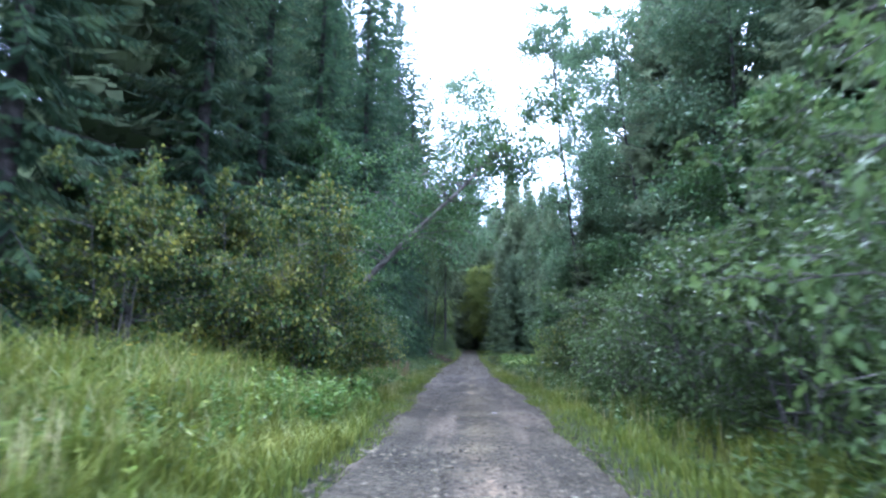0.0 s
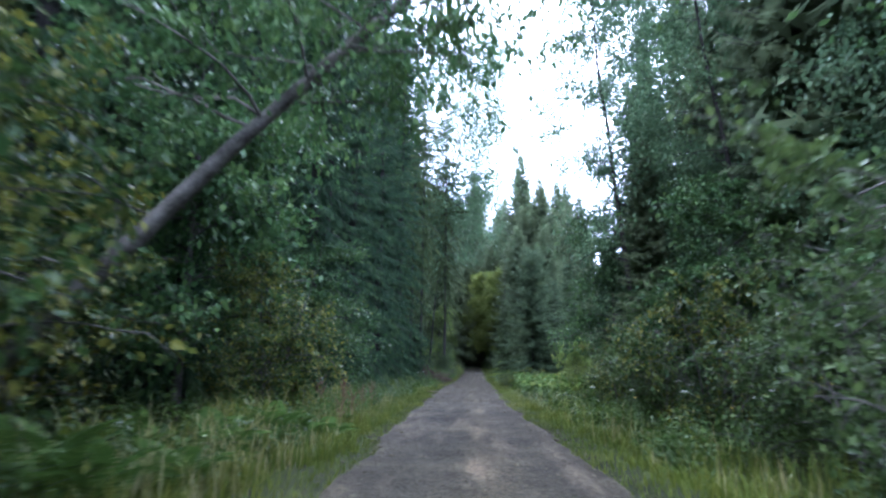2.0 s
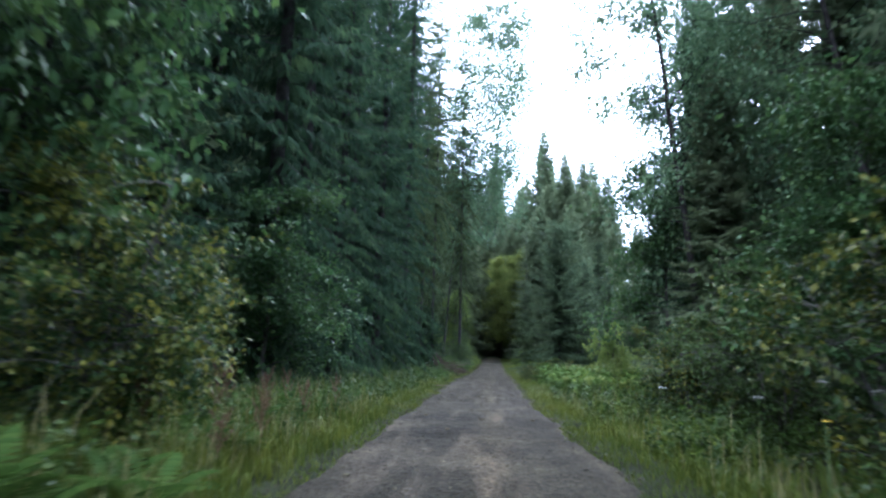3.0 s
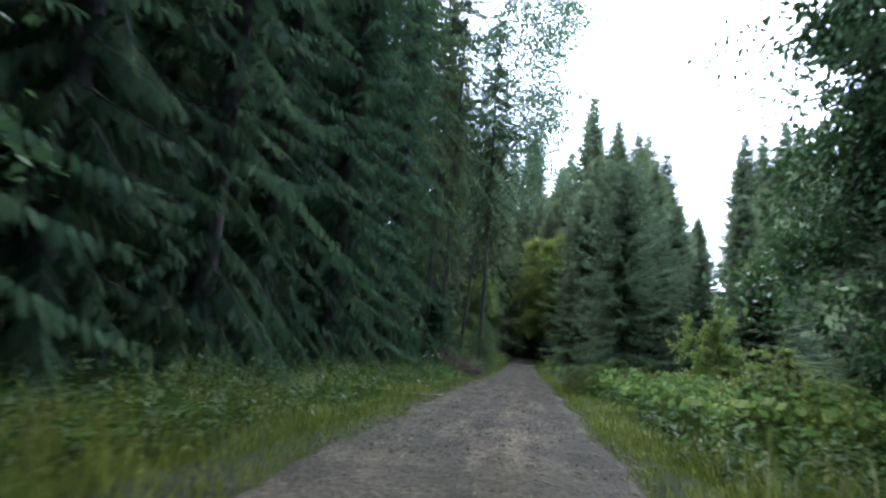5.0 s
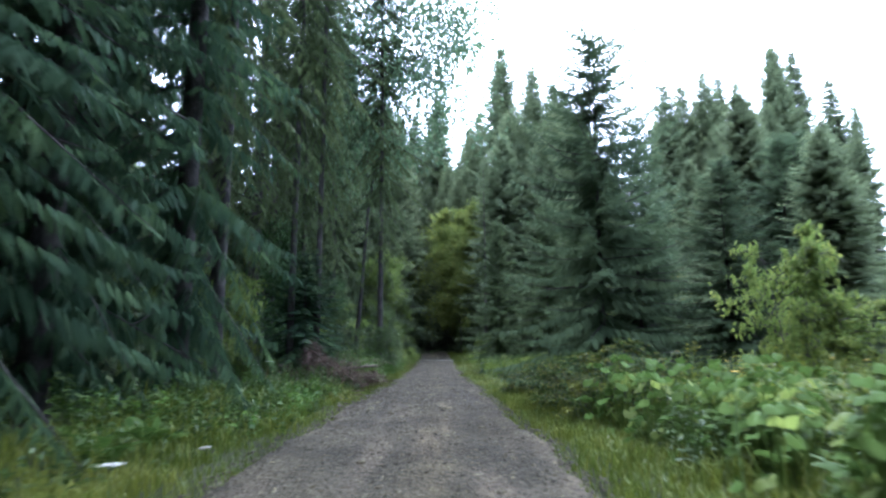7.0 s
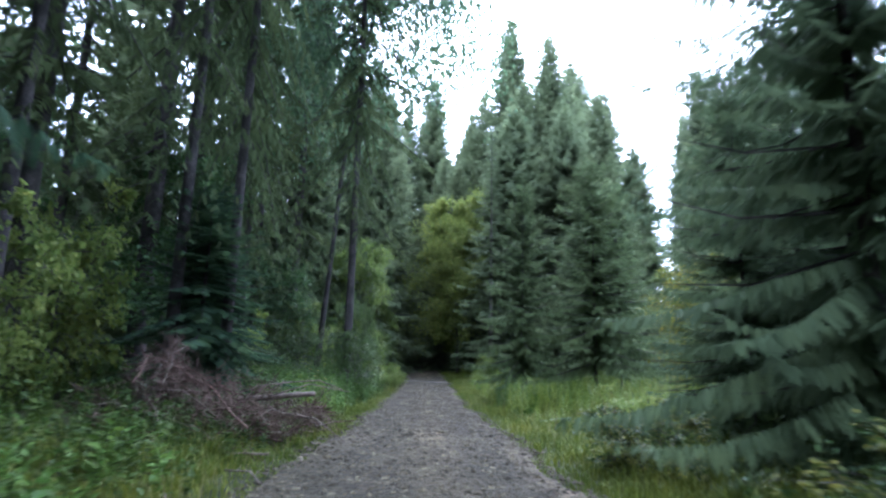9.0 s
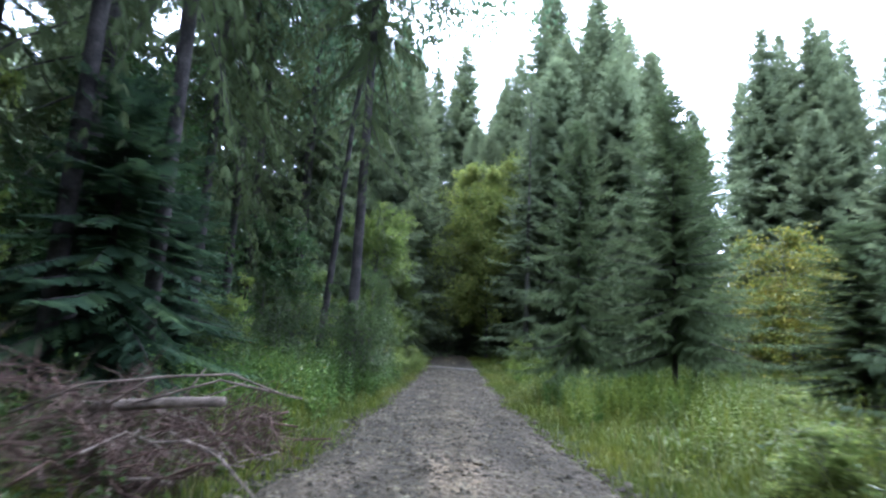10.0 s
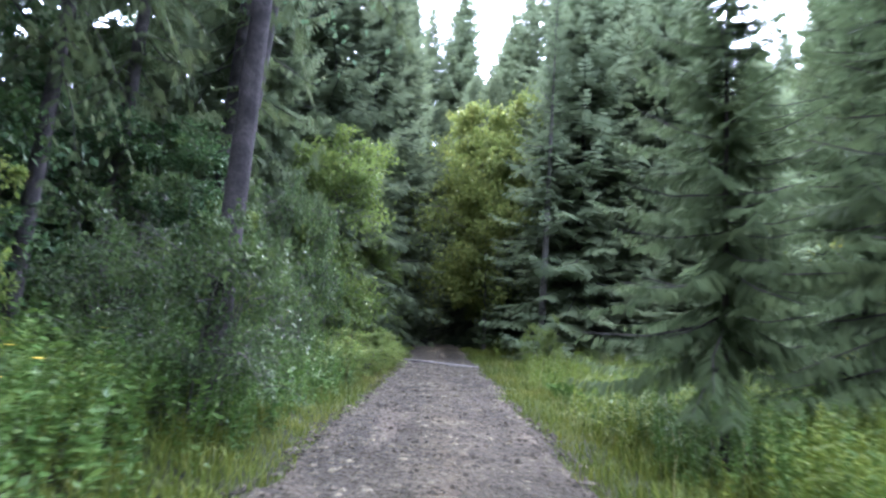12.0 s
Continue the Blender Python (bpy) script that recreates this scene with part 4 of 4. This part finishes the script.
herbs("goldenrod_tops", 216, [(420, 46, 60, 1, 2.4, 8, 1.0, 1.2, 1.6, 14, 0.12, 0.18), (160, 74, 96, 1, 1.6, 8, 1.0, 0.9, 1.25, 12, 0.11, 0.16), (120, 92, 104, -1, 0.6, 2.5, 1.0, 0.7, 1.2, 12, 0.14, 0.2)],
      M_GOLDTOP, "goldenrod coming into yellow flower", cut=0.2)
herbs("tall_weeds", 215, [(700, 78.5, 86, 1, 1.2, 6.5, 1.0, 0.7, 1.4, 24, 0.13, 0.16), (260, 26, 37, -1, 0.9, 3.2, 1.0, 0.5, 1.0, 18, 0.14, 0.2), (420, 75, 88, -1, 0.5, 4.0, 1.0, 0.7, 1.5, 22, 0.14, 0.22), (300, 6, 16, -1, 1.0, 4.0, 1.0, 0.5, 1.1, 20, 0.12, 0.2)],
      M_BRIGHTHERB, "thick green weeds and meadowsweet beside the road", cut=-9)
herbs("forest_floor_plants", 213, [(900, 5, 110, -1, 4, 14, 1.0, 0.2, 0.8, 12, 0.26, 0.25), (500, 5, 50, 1, 5, 14, 1.0, 0.2, 0.8, 12, 0.26, 0.25), (350, 60, 110, -1, 6, 16, 1.0, 0.8, 2.4, 18, 0.28, 0.25), (500, 60, 110, 1, 8, 24, 1, 0.6, 1.2, 14, 0.26, 0.2)],
      M_HERB, "shade plants and saplings on the forest floor")

# ---- large-leaved plants, ferns and flowers ----


def butterbur_leaf(rng, r, h, reach, mat):
    """A round, notched, cupped leaf on a stalk that leans outwards along x."""
    n = 13
    a = np.radians(np.linspace(24, 336, n))
    rim = r * (1 + 0.07 * np.sin(5 * a + rng.uniform(0, 6)))
    tip = np.array([reach, 0, h])
    flat = np.stack([-np.cos(a) * rim, np.sin(a) * rim, 0.16 * rim * np.sin(3 * a) * 0.5 - 0.22 * r * (np.cos(a) < -0.2)], 1)
    inner = flat * 0.55 + [0, 0, 0.07 * r]
    tilt = np.array(Euler((rng.normal(0, 0.25), radians(rng.uniform(5, 32)), 0)).to_matrix())
    v = np.concatenate([[tip], tip + inner @ tilt.T, tip + flat @ tilt.T])
    tri = [(0, 1 + i, 2 + i) for i in range(n - 1)]
    for i in range(n - 1):
        tri += [(1 + i, 1 + n + i, 2 + n + i), (1 + i, 2 + n + i, 2 + i)]
    sv, sf = tubes([(np.array([[0, 0, -0.05], [0.35 * reach, 0, 0.55 * h], tip]), [0.012, 0.01, 0.006])], 4)
    quads = np.asarray(sf)
    tri2 = np.concatenate([quads[:, [0, 1, 2]], quads[:, [0, 2, 3]]]) + len(v)
    return mesh_of("butterbur_leaf", np.concatenate([v, sv]), np.concatenate([np.array(tri), tri2]), mat, True)


rng1 = np.random.default_rng(301)
butter_leaves = [butterbur_leaf(rng1, rng1.uniform(0.075, 0.135) if k % 5 else rng1.uniform(0.15, 0.2), 0.2 + 0.075 * k + rng1.uniform(-0.05, 0.05), 0.15 + 0.03 * (14 - k) * rng1.uniform(0.6, 1.2), {4: M_YGREEN, 10: M_YGREEN}.get(k, M_BUTTER)) for k in range(15)]


def butterbur(x, y, size, tall):
    root = tagged(new("butterbur_plant"), "butterbur plant with big round green leaves", "plant", "butterbur by the road")
    root.matrix_basis = place(x, y, tall, turn(), size)
    for k in range(14):
        leaf = child("leaf", butter_leaves[(k + int(rng1.integers(0, 3))) % 15], root)
        leaf.matrix_basis = pose(0, 0, 0, 0, 0, 137.5 * k + float(rng1.uniform(-18, 18)))


for i in range(170):
    y = float(rng1.uniform(44.5, 58))
    butterbur(float(edge(y, 1)) + 1.3 + 4.0 * float(rng1.uniform(0, 1)), y, float(rng1.uniform(0.7, 0.95)), float(rng1.uniform(0.9, 1.2)))


def fern_frond():
    s = np.linspace(0.12, 0.98, 15)
    spine = np.stack([0.62 * s, 0 * s, 0.62 * s - 0.5 * s ** 2], 1)
    P, D, W = [spine[:1] * 0], [np.array([[0.6, 0, 0.14]])], [np.array([[0, 0.006, 0]])]
    for sg in (-1, 1):
        ln = 0.2 * np.sin(np.pi * (0.12 + 0.86 * s)) + 0.015
        d = unit(np.stack([0.35 + 0 * s, sg + 0 * s, -0.15 + 0 * s], 1)) * ln[:, None]
        P.append(spine), D.append(d), W.append(np.tile([[0.019, 0, 0.006]], (15, 1)))
    v, f = kites(np.concatenate(P), np.concatenate(D), np.concatenate(W), 0.1)
    return mesh_of("fern_frond", v, f, M_FERN)


FROND = fern_frond()


def fern(x, y, size):
    root = tagged(new("fern"), "green fern with arching fronds on the verge", "fern", "ferns")
    root.matrix_basis = place(x, y, size, turn())
    for k in range(9):
        ob = child("frond", FROND, root)
        ob.matrix_basis = pose(0, 0, 0, 0, float(rng1.uniform(-45, -5)), 40 * k + float(rng1.uniform(-12, 12)))


for i in range(26):
    y = float(rng1.uniform(17, 34))
    fern(float(edge(y, -1)) - float(rng1.uniform(0.9, 3.6)), y, float(rng1.uniform(0.9, 1.6)))
for i in range(12):
    y = float(rng1.uniform(40, 64))
    fern(float(edge(y, -1)) - float(rng1.uniform(0.8, 2.4)), y, float(rng1.uniform(0.7, 1.2)))
for i in range(10):
    y = float(rng1.uniform(76, 96))
    fern(float(edge(y, 1)) + float(rng1.uniform(1.2, 5)), y, float(rng1.uniform(0.8, 1.3)))


def flower_meshes():
    sv, sf = tubes([(np.array([[0, 0, -0.05], [0.02, 0.01, 0.5], [0, 0, 1.0]]), [0.008, 0.006, 0.004])], 4)
    stalk = mesh_of("flower_stalk", sv, sf, M_STEM)
    a = np.arange(10) * 0.628
    d = np.stack([np.cos(a), np.sin(a), 0.25 + 0 * a], 1) * 0.035
    v, f = kites(np.tile([[0, 0, 1.0]], (10, 1)), d, np.stack([-np.sin(a), np.cos(a), 0 * a], 1) * 0.011, 0.1)
    head = mesh_of("flower_head", v, f, M_YFLOWER)
    rng = np.random.default_rng(5)
    P = []
    lines = []
    for k in range(14):
        e = np.array([np.cos(k * 2.4), np.sin(k * 2.4), 0]) * 0.1 * math.sqrt((k + 0.5) / 14) + [0, 0, 1.06 - 0.002 * k]
        lines.append((np.stack([[0, 0, 0.95], e * [0.6, 0.6, 1] - [0, 0, 0.03], e]), [0.003, 0.003, 0.002]))
        P.append(e + rng.normal(0, 0.016, (16, 3)) * [1, 1, 0.35])
    P = np.concatenate(P)
    a = rng.uniform(0, 6.28, len(P))
    d = np.stack([np.cos(a), np.sin(a), 0.2 + 0 * a], 1) * 0.017
    v, f = kites(P, d, np.stack([-np.sin(a), np.cos(a), 0 * a], 1) * 0.007, 0.1)
    uv, uf = tubes(lines, 3)
    return stalk, head, mesh_of("umbel_rays", uv, uf, M_STEM), mesh_of("umbel", v, f, M_WFLOWER)


STALK, HEAD, RAYS, UMBEL = flower_meshes()


def yellow_flower(x, y, h, size=1.0):
    root = tagged(new("yellow_flower"), "yellow daisy-like wildflower among the grass", "flower", "wildflowers")
    root.matrix_basis = place(x, y, h, turn(), size)
    child("stalk", STALK, root)
    child("flower_head", HEAD, root)


def hogweed(x, y, h):
    root = tagged(new("hogweed"), "tall hogweed with flat white flower heads", "flower", "wildflowers")
    root.matrix_basis = place(x, y, h, turn(), 1.0)
    child("stalk", STALK, root)
    child("umbel_stalk", RAYS, root)["kind"] = "stuff"
    child("umbel", UMBEL, root)["kind"] = "stuff"


for x, y, h in [(-4.8, 8.2, 1.25), (-4.3, 8.9, 1.15), (-5.6, 9.4, 1.2), (-3.9, 11.2, 1.0), (-5.2, 80.4, 1.1), (-5.9, 81.2, 1.15), (-4.6, 82.6, 1.1), (-6.2, 80.0, 1.0), (-5.6, 79.4, 1.2), (-3.8, 79.2, 1.0), (-4.4, 83.4, 1.2), (5.1, 25.6, 0.9), (5.8, 54.6, 1.4), (6.3, 56, 1.45), (5.2, 57.2, 1.4), (4.2, 95, 0.9), (3.3, 26, 1.15), (-3.04, 78, 0.95), (3.2, 53, 1.35), (3.5, 51, 1.2), (-3.98, 81, 1.1), (-3.4, 79, 0.95), (3.9, 52, 1.35), (4.4, 50.4, 1.3)]:
    yellow_flower(x, y, h, 1.6)
for x, y, h in [(-3.85, 61, 1.1), (-4.3, 61.4, 0.95), (4.6, 26.8, 1.25), (5.3, 28.4, 1.3), (4.2, 29.6, 1.15), (5.9, 31, 1.3), (4.9, 24, 1.2), (6.1, 26, 1.2), (-2.9, 52.3, 0.45), (10.2, 93, 1.3), (4.1, 34.5, 1.1)]:
    hogweed(x, y, h)



def dock_meshes():
    """A dock gone to seed: an upright stalk with side shoots packed with rusty seed, and long leaves at the foot."""
    rng = np.random.default_rng(9)
    lines = [(np.array([[0, 0, -0.05], [0.02, 0.0, 0.5], [0.0, 0.02, 1.0]]), [0.008, 0.007, 0.004])]
    P = [np.stack([rng.normal(0, 0.018, 90), rng.normal(0, 0.018, 90), rng.uniform(0.55, 1.02, 90)], 1)]
    for k in range(7):
        a, z = k * 2.4, 0.5 + 0.06 * k
        e = np.array([0.12 * math.cos(a), 0.12 * math.sin(a), z + 0.26])
        lines.append((np.stack([[0, 0, z], e * [0.6, 0.6, 1] - [0, 0, 0.1], e]), [0.004, 0.004, 0.003]))
        P.append(np.array([0, 0, z]) + (e - [0, 0, z]) * rng.uniform(0.3, 1.05, (45, 1)) + rng.normal(0, 0.012, (45, 3)))
    P = np.concatenate(P)
    d = unit(rng.normal(0, 1, P.shape)) * 0.022
    v, f = kites(P, d, unit(np.cross(d, rng.normal(0, 1, P.shape))) * 0.009, 0.2)
    seed = mesh_of("dock_seed", v, f, M_RUST)
    a = np.arange(6) * 1.05
    v, f = kites(np.zeros((6, 3)), np.stack([np.cos(a) * 0.24, np.sin(a) * 0.24, 0.18 + 0 * a], 1), np.stack([-np.sin(a), np.cos(a), 0 * a], 1) * 0.04, 0.3)
    sv, sf = tubes(lines, 4)
    return mesh_of("dock_stalk", sv, sf, M_RUSTSTEM), seed, mesh_of("dock_leaf", v, f, M_BRIGHTHERB)


DOCK = dock_meshes()


def dock(x, y, h):
    root = tagged(new("dock_plant"), "rusty brown dock gone to seed in the grass", "plant", "docks on the verge")
    root.matrix_basis = place(x, y, h, turn(), 1.1)
    child("stalk", DOCK[0], root)
    child("seed_head", DOCK[1], root)["kind"] = "stuff"
    child("leaf", DOCK[2], root)


for x, y, h in [(-3.5, 29.0, 1.1), (-3.9, 28.2, 1.2), (-3.2, 30.1, 1.0), (-4.3, 29.4, 1.25), (-3.0, 27.6, 0.9), (-4.0, 31.5, 1.1), (-3.4, 33.0, 1.0), (-4.2, 26.8, 1.15), (-3.0, 26.4, 0.8)]:
    dock(x, y, h)

# ---- dead wood beside the road ----


def dead_branch_pile():
    rng = np.random.default_rng(401)
    root = tagged(new("dead_branch_pile"), "heap of reddish-brown dead spruce branches beside the road", "branch pile")
    root.matrix_basis = pose(-3.95, 68.0, float(lie(-3.95, 68.0))) @ Matrix.Diagonal((0.85, 0.85, 0.9, 1))
    P, D, W = [], [], []
    for k in range(96):
        c = np.array([rng.uniform(-1.1, 1.2), rng.uniform(-1.5, 2.0), 0]) if k < 56 else np.array([rng.uniform(0.4, 2.0), rng.uniform(0.6, 4.2), 0])
        top = 1.25 * math.exp(-((c[0] + 0.2) ** 2 / 1.6 + (c[1] + 0.6) ** 2 / 2.2)) + 0.45 + 0.35 * math.exp(-((c[0] - 1.5) ** 2 + (c[1] - 1.8) ** 2 / 3))
        c[2] = rng.uniform(0.05, top)
        a, e = rng.uniform(0, 6.28), rng.normal(0.12, 0.3)
        way = np.array([math.cos(a) * math.cos(e), math.sin(a) * math.cos(e), math.sin(e)])
        L = rng.uniform(0.8, 2.4)
        s = np.linspace(-0.5, 0.5, 6)[:, None]
        line = c + way * L * s + rng.normal(0, 0.035 * L, (6, 3)) + np.array([0, 0, -0.25 * L]) * s ** 2
        line[:, 2] = np.maximum(line[:, 2], 0.02)
        r = rng.uniform(0.008, 0.024)
        v, f = tubes([(line, np.linspace(r, 0.3 * r, 6))], 5)
        child("branch", mesh_of("dead_branch", v, f, M_DEADWOOD if k % 4 == 0 else M_RUSTWOOD, True), root)
        n = 90
        u = rng.uniform(-0.45, 0.5, (n, 1))
        P.append(c + way * L * u + np.array([0, 0, -0.25 * L]) * u ** 2)
        d = unit(way * 0.5 + rng.normal(0, 0.7, (n, 3)) + [0, 0, -0.2]) * rng.uniform(0.1, 0.45, (n, 1))
        D.append(d), W.append(unit(np.cross(d, rng.normal(0, 1, (n, 3)))) * 0.008)
    P = np.concatenate(P)
    P[:, 2] = np.maximum(P[:, 2], 0.05)
    v, f = kites(P, np.concatenate(D), np.concatenate(W), 0.1)
    child("dead_brush", mesh_of("dead_brush", v, f, M_DEADNEEDLE), root)["kind"] = "stuff"


dead_branch_pile()


def lying_stick(name, points, r, mat, label, category):
    v, f = tubes([(np.array(points, float), np.linspace(r, 0.75 * r, len(points)))], 8)
    me = mesh_of(name, v, f, mat, True)
    bm = bmesh.new()
    bm.from_mesh(me)
    bmesh.ops.holes_fill(bm, edges=bm.edges[:], sides=8)
    bm.to_mesh(me)
    bm.free()
    return tagged(new(name, me), label, category)


lying_stick("log", [(-3.35, 68.9, 0.78), (-2.95, 68.85, 0.82), (-2.45, 68.7, 0.88), (-1.98, 68.6, 0.92)], 0.055, M_DEADWOOD, "grey weathered log lying on the branch heap", "log")
lying_stick("stick", [(-2.95, 51.2, 0.12), (-2.6, 51.45, 0.1), (-2.3, 51.75, 0.09), (-2.15, 52.1, 0.08)], 0.025, M_DEADWOOD, "pale broken stick at the edge of the gravel", "stick")
lying_stick("drain_sill", [(-1.15, 98.0, float(profile(98.0)) + 0.04), (0.3, 97.4, float(profile(97.4)) + 0.04), (1.75, 96.8, float(profile(96.8)) + 0.04)], 0.06, M_PALESTONE, "pale concrete drain sill laid across the road", "drain")
for pts in ([(-2.6, 66.0, 0.06), (-2.2, 65.7, 0.1), (-1.95, 65.2, 0.05)], [(-3.3, 65.2, 0.15), (-2.9, 64.8, 0.2), (-2.6, 64.2, 0.08)], [(-3.0, 68.4, 0.75), (-2.5, 68.4, 1.1), (-1.9, 68.5, 1.15), (-1.5, 68.6, 1.0)], [(-2.8, 68.7, 0.85), (-2.1, 68.8, 1.08), (-1.4, 68.9, 0.95)], [(-3.4, 68.1, 0.8), (-2.8, 68.0, 1.05), (-2.3, 68.1, 1.12)], [(-2.7, 69.3, 0.55), (-1.9, 68.4, 0.52), (-1.5, 68.1, 0.3)], [(-3.5, 71.0, 0.3), (-3.0, 70.8, 0.75), (-2.5, 70.7, 0.95)], [(-3.3, 70.4, 0.4), (-3.1, 70.5, 0.8), (-2.95, 70.6, 1.1)]):
    lying_stick("stick", pts, 0.012, M_DEADWOOD, "dry grey branch fallen at the road edge", "stick")

# ---- gravel ----


def stone_mesh(rng, name, mat, rough=0.25):
    bm = bmesh.new()
    bmesh.ops.create_icosphere(bm, subdivisions=1, radius=1)
    for v in bm.verts:
        v.co *= 1 + rng.normal(0, rough * 0.6)
        v.co.z *= 0.55
        v.co.x *= 1.25
    me = bpy.data.meshes.new(name)
    bm.to_mesh(me)
    bm.free()
    me.materials.append(mat)
    return me


def gravel(name, seed, spans, label):
    rng = np.random.default_rng(seed)
    octa = np.array([[1, 0, 0], [0, 1, 0], [-1, 0, 0], [0, -1, 0], [0, 0, 0.7], [0, 0, -0.6]], float)
    tri = np.array([[0, 1, 4], [1, 2, 4], [2, 3, 4], [3, 0, 4], [1, 0, 5], [2, 1, 5], [3, 2, 5], [0, 3, 5]])
    V, F, off = [], [], 0
    for n, y0, y1, r0, r1, rim in spans:
        y = rng.uniform(y0, y1, n)
        s = rng.uniform(0, 1, n)
        if rim:
            s = np.where(rng.random(n) < 0.5, 0.12 * s ** 1.5, 1 - 0.12 * s ** 1.5)
        x = edge(y, -1) - 0.1 + (edge(y, 1) - edge(y, -1) + 0.2) * s
        r = r0 + (r1 - r0) * rng.uniform(0, 1, n) ** 2.5
        a = rng.uniform(0, 6.28, n)
        v = octa[None] * (1 + rng.normal(0, 0.28, (n, 6, 1))) * (r[:, None] * np.stack([rng.uniform(0.8, 1.5, n), np.ones(n), rng.uniform(0.45, 0.8, n)], 1))[:, None]
        c, q = np.cos(a)[:, None], np.sin(a)[:, None]
        v = np.stack([v[..., 0] * c - v[..., 1] * q, v[..., 0] * q + v[..., 1] * c, v[..., 2]], -1)
        v += np.stack([x, y, road_z(x, y) + 0.1 * r], 1)[:, None]
        V.append(v.reshape(-1, 3))
        F.append((tri[None] + (np.arange(n) * 6)[:, None, None]).reshape(-1, 3) + off)
        off += 6 * n
    tagged(new(name, mesh_of(name, np.concatenate(V), np.concatenate(F), M_STONE)), label, "gravel", kind="stuff")


gravel("gravel", 501, [(3000, 3, 60, 0.012, 0.04, False), (17000, 61, 97, 0.014, 0.06, False), (1400, 5, 9.5, 0.012, 0.045, False), (3000, 3, 110, 0.012, 0.04, True), (6500, 41, 62, 0.014, 0.042, False), (800, 92, 112, 0.02, 0.06, False)],
       "loose grey crushed stone strewn over the road")
rng2 = np.random.default_rng(511)
stones = [stone_mesh(rng2, "stone", M_STONE) for k in range(4)]
pale_stones = [stone_mesh(rng2, "pale_stone", M_PALESTONE) for k in range(2)]
for k in range(60):
    y = float(rng2.uniform(4, 95))
    x = float(edge(y, -1)) + (float(edge(y, 1)) - float(edge(y, -1))) * float(rng2.uniform(0.02, 0.98))
    r = float(rng2.uniform(0.035, 0.075))
    ob = tagged(new("stone", stones[k % 4]), "grey stone half sunk in the gravel road", "stone", "stones on the road")
    ob.matrix_basis = pose(x, y, float(road_z(x, y)) + 0.15 * r, 0, 0, turn()) @ Matrix.Diagonal((r, r, r, 1))
for x, y, r in [(0.45, 14.4, 0.09), (-3.1, 55.1, 0.08), (0.2, 78.6, 0.06)]:
    ob = tagged(new("stone", pale_stones[int(y) % 2]), "pale flat stone lying on the road", "stone", "stones on the road")
    z = float(lie(x, y)) + 0.12 if abs(x) > 2.5 else float(road_z(x, y))
    ob.matrix_basis = pose(x, y, z + 0.2 * r, 0, 0, turn()) @ Matrix.Diagonal((r, r, 0.6 * r, 1))
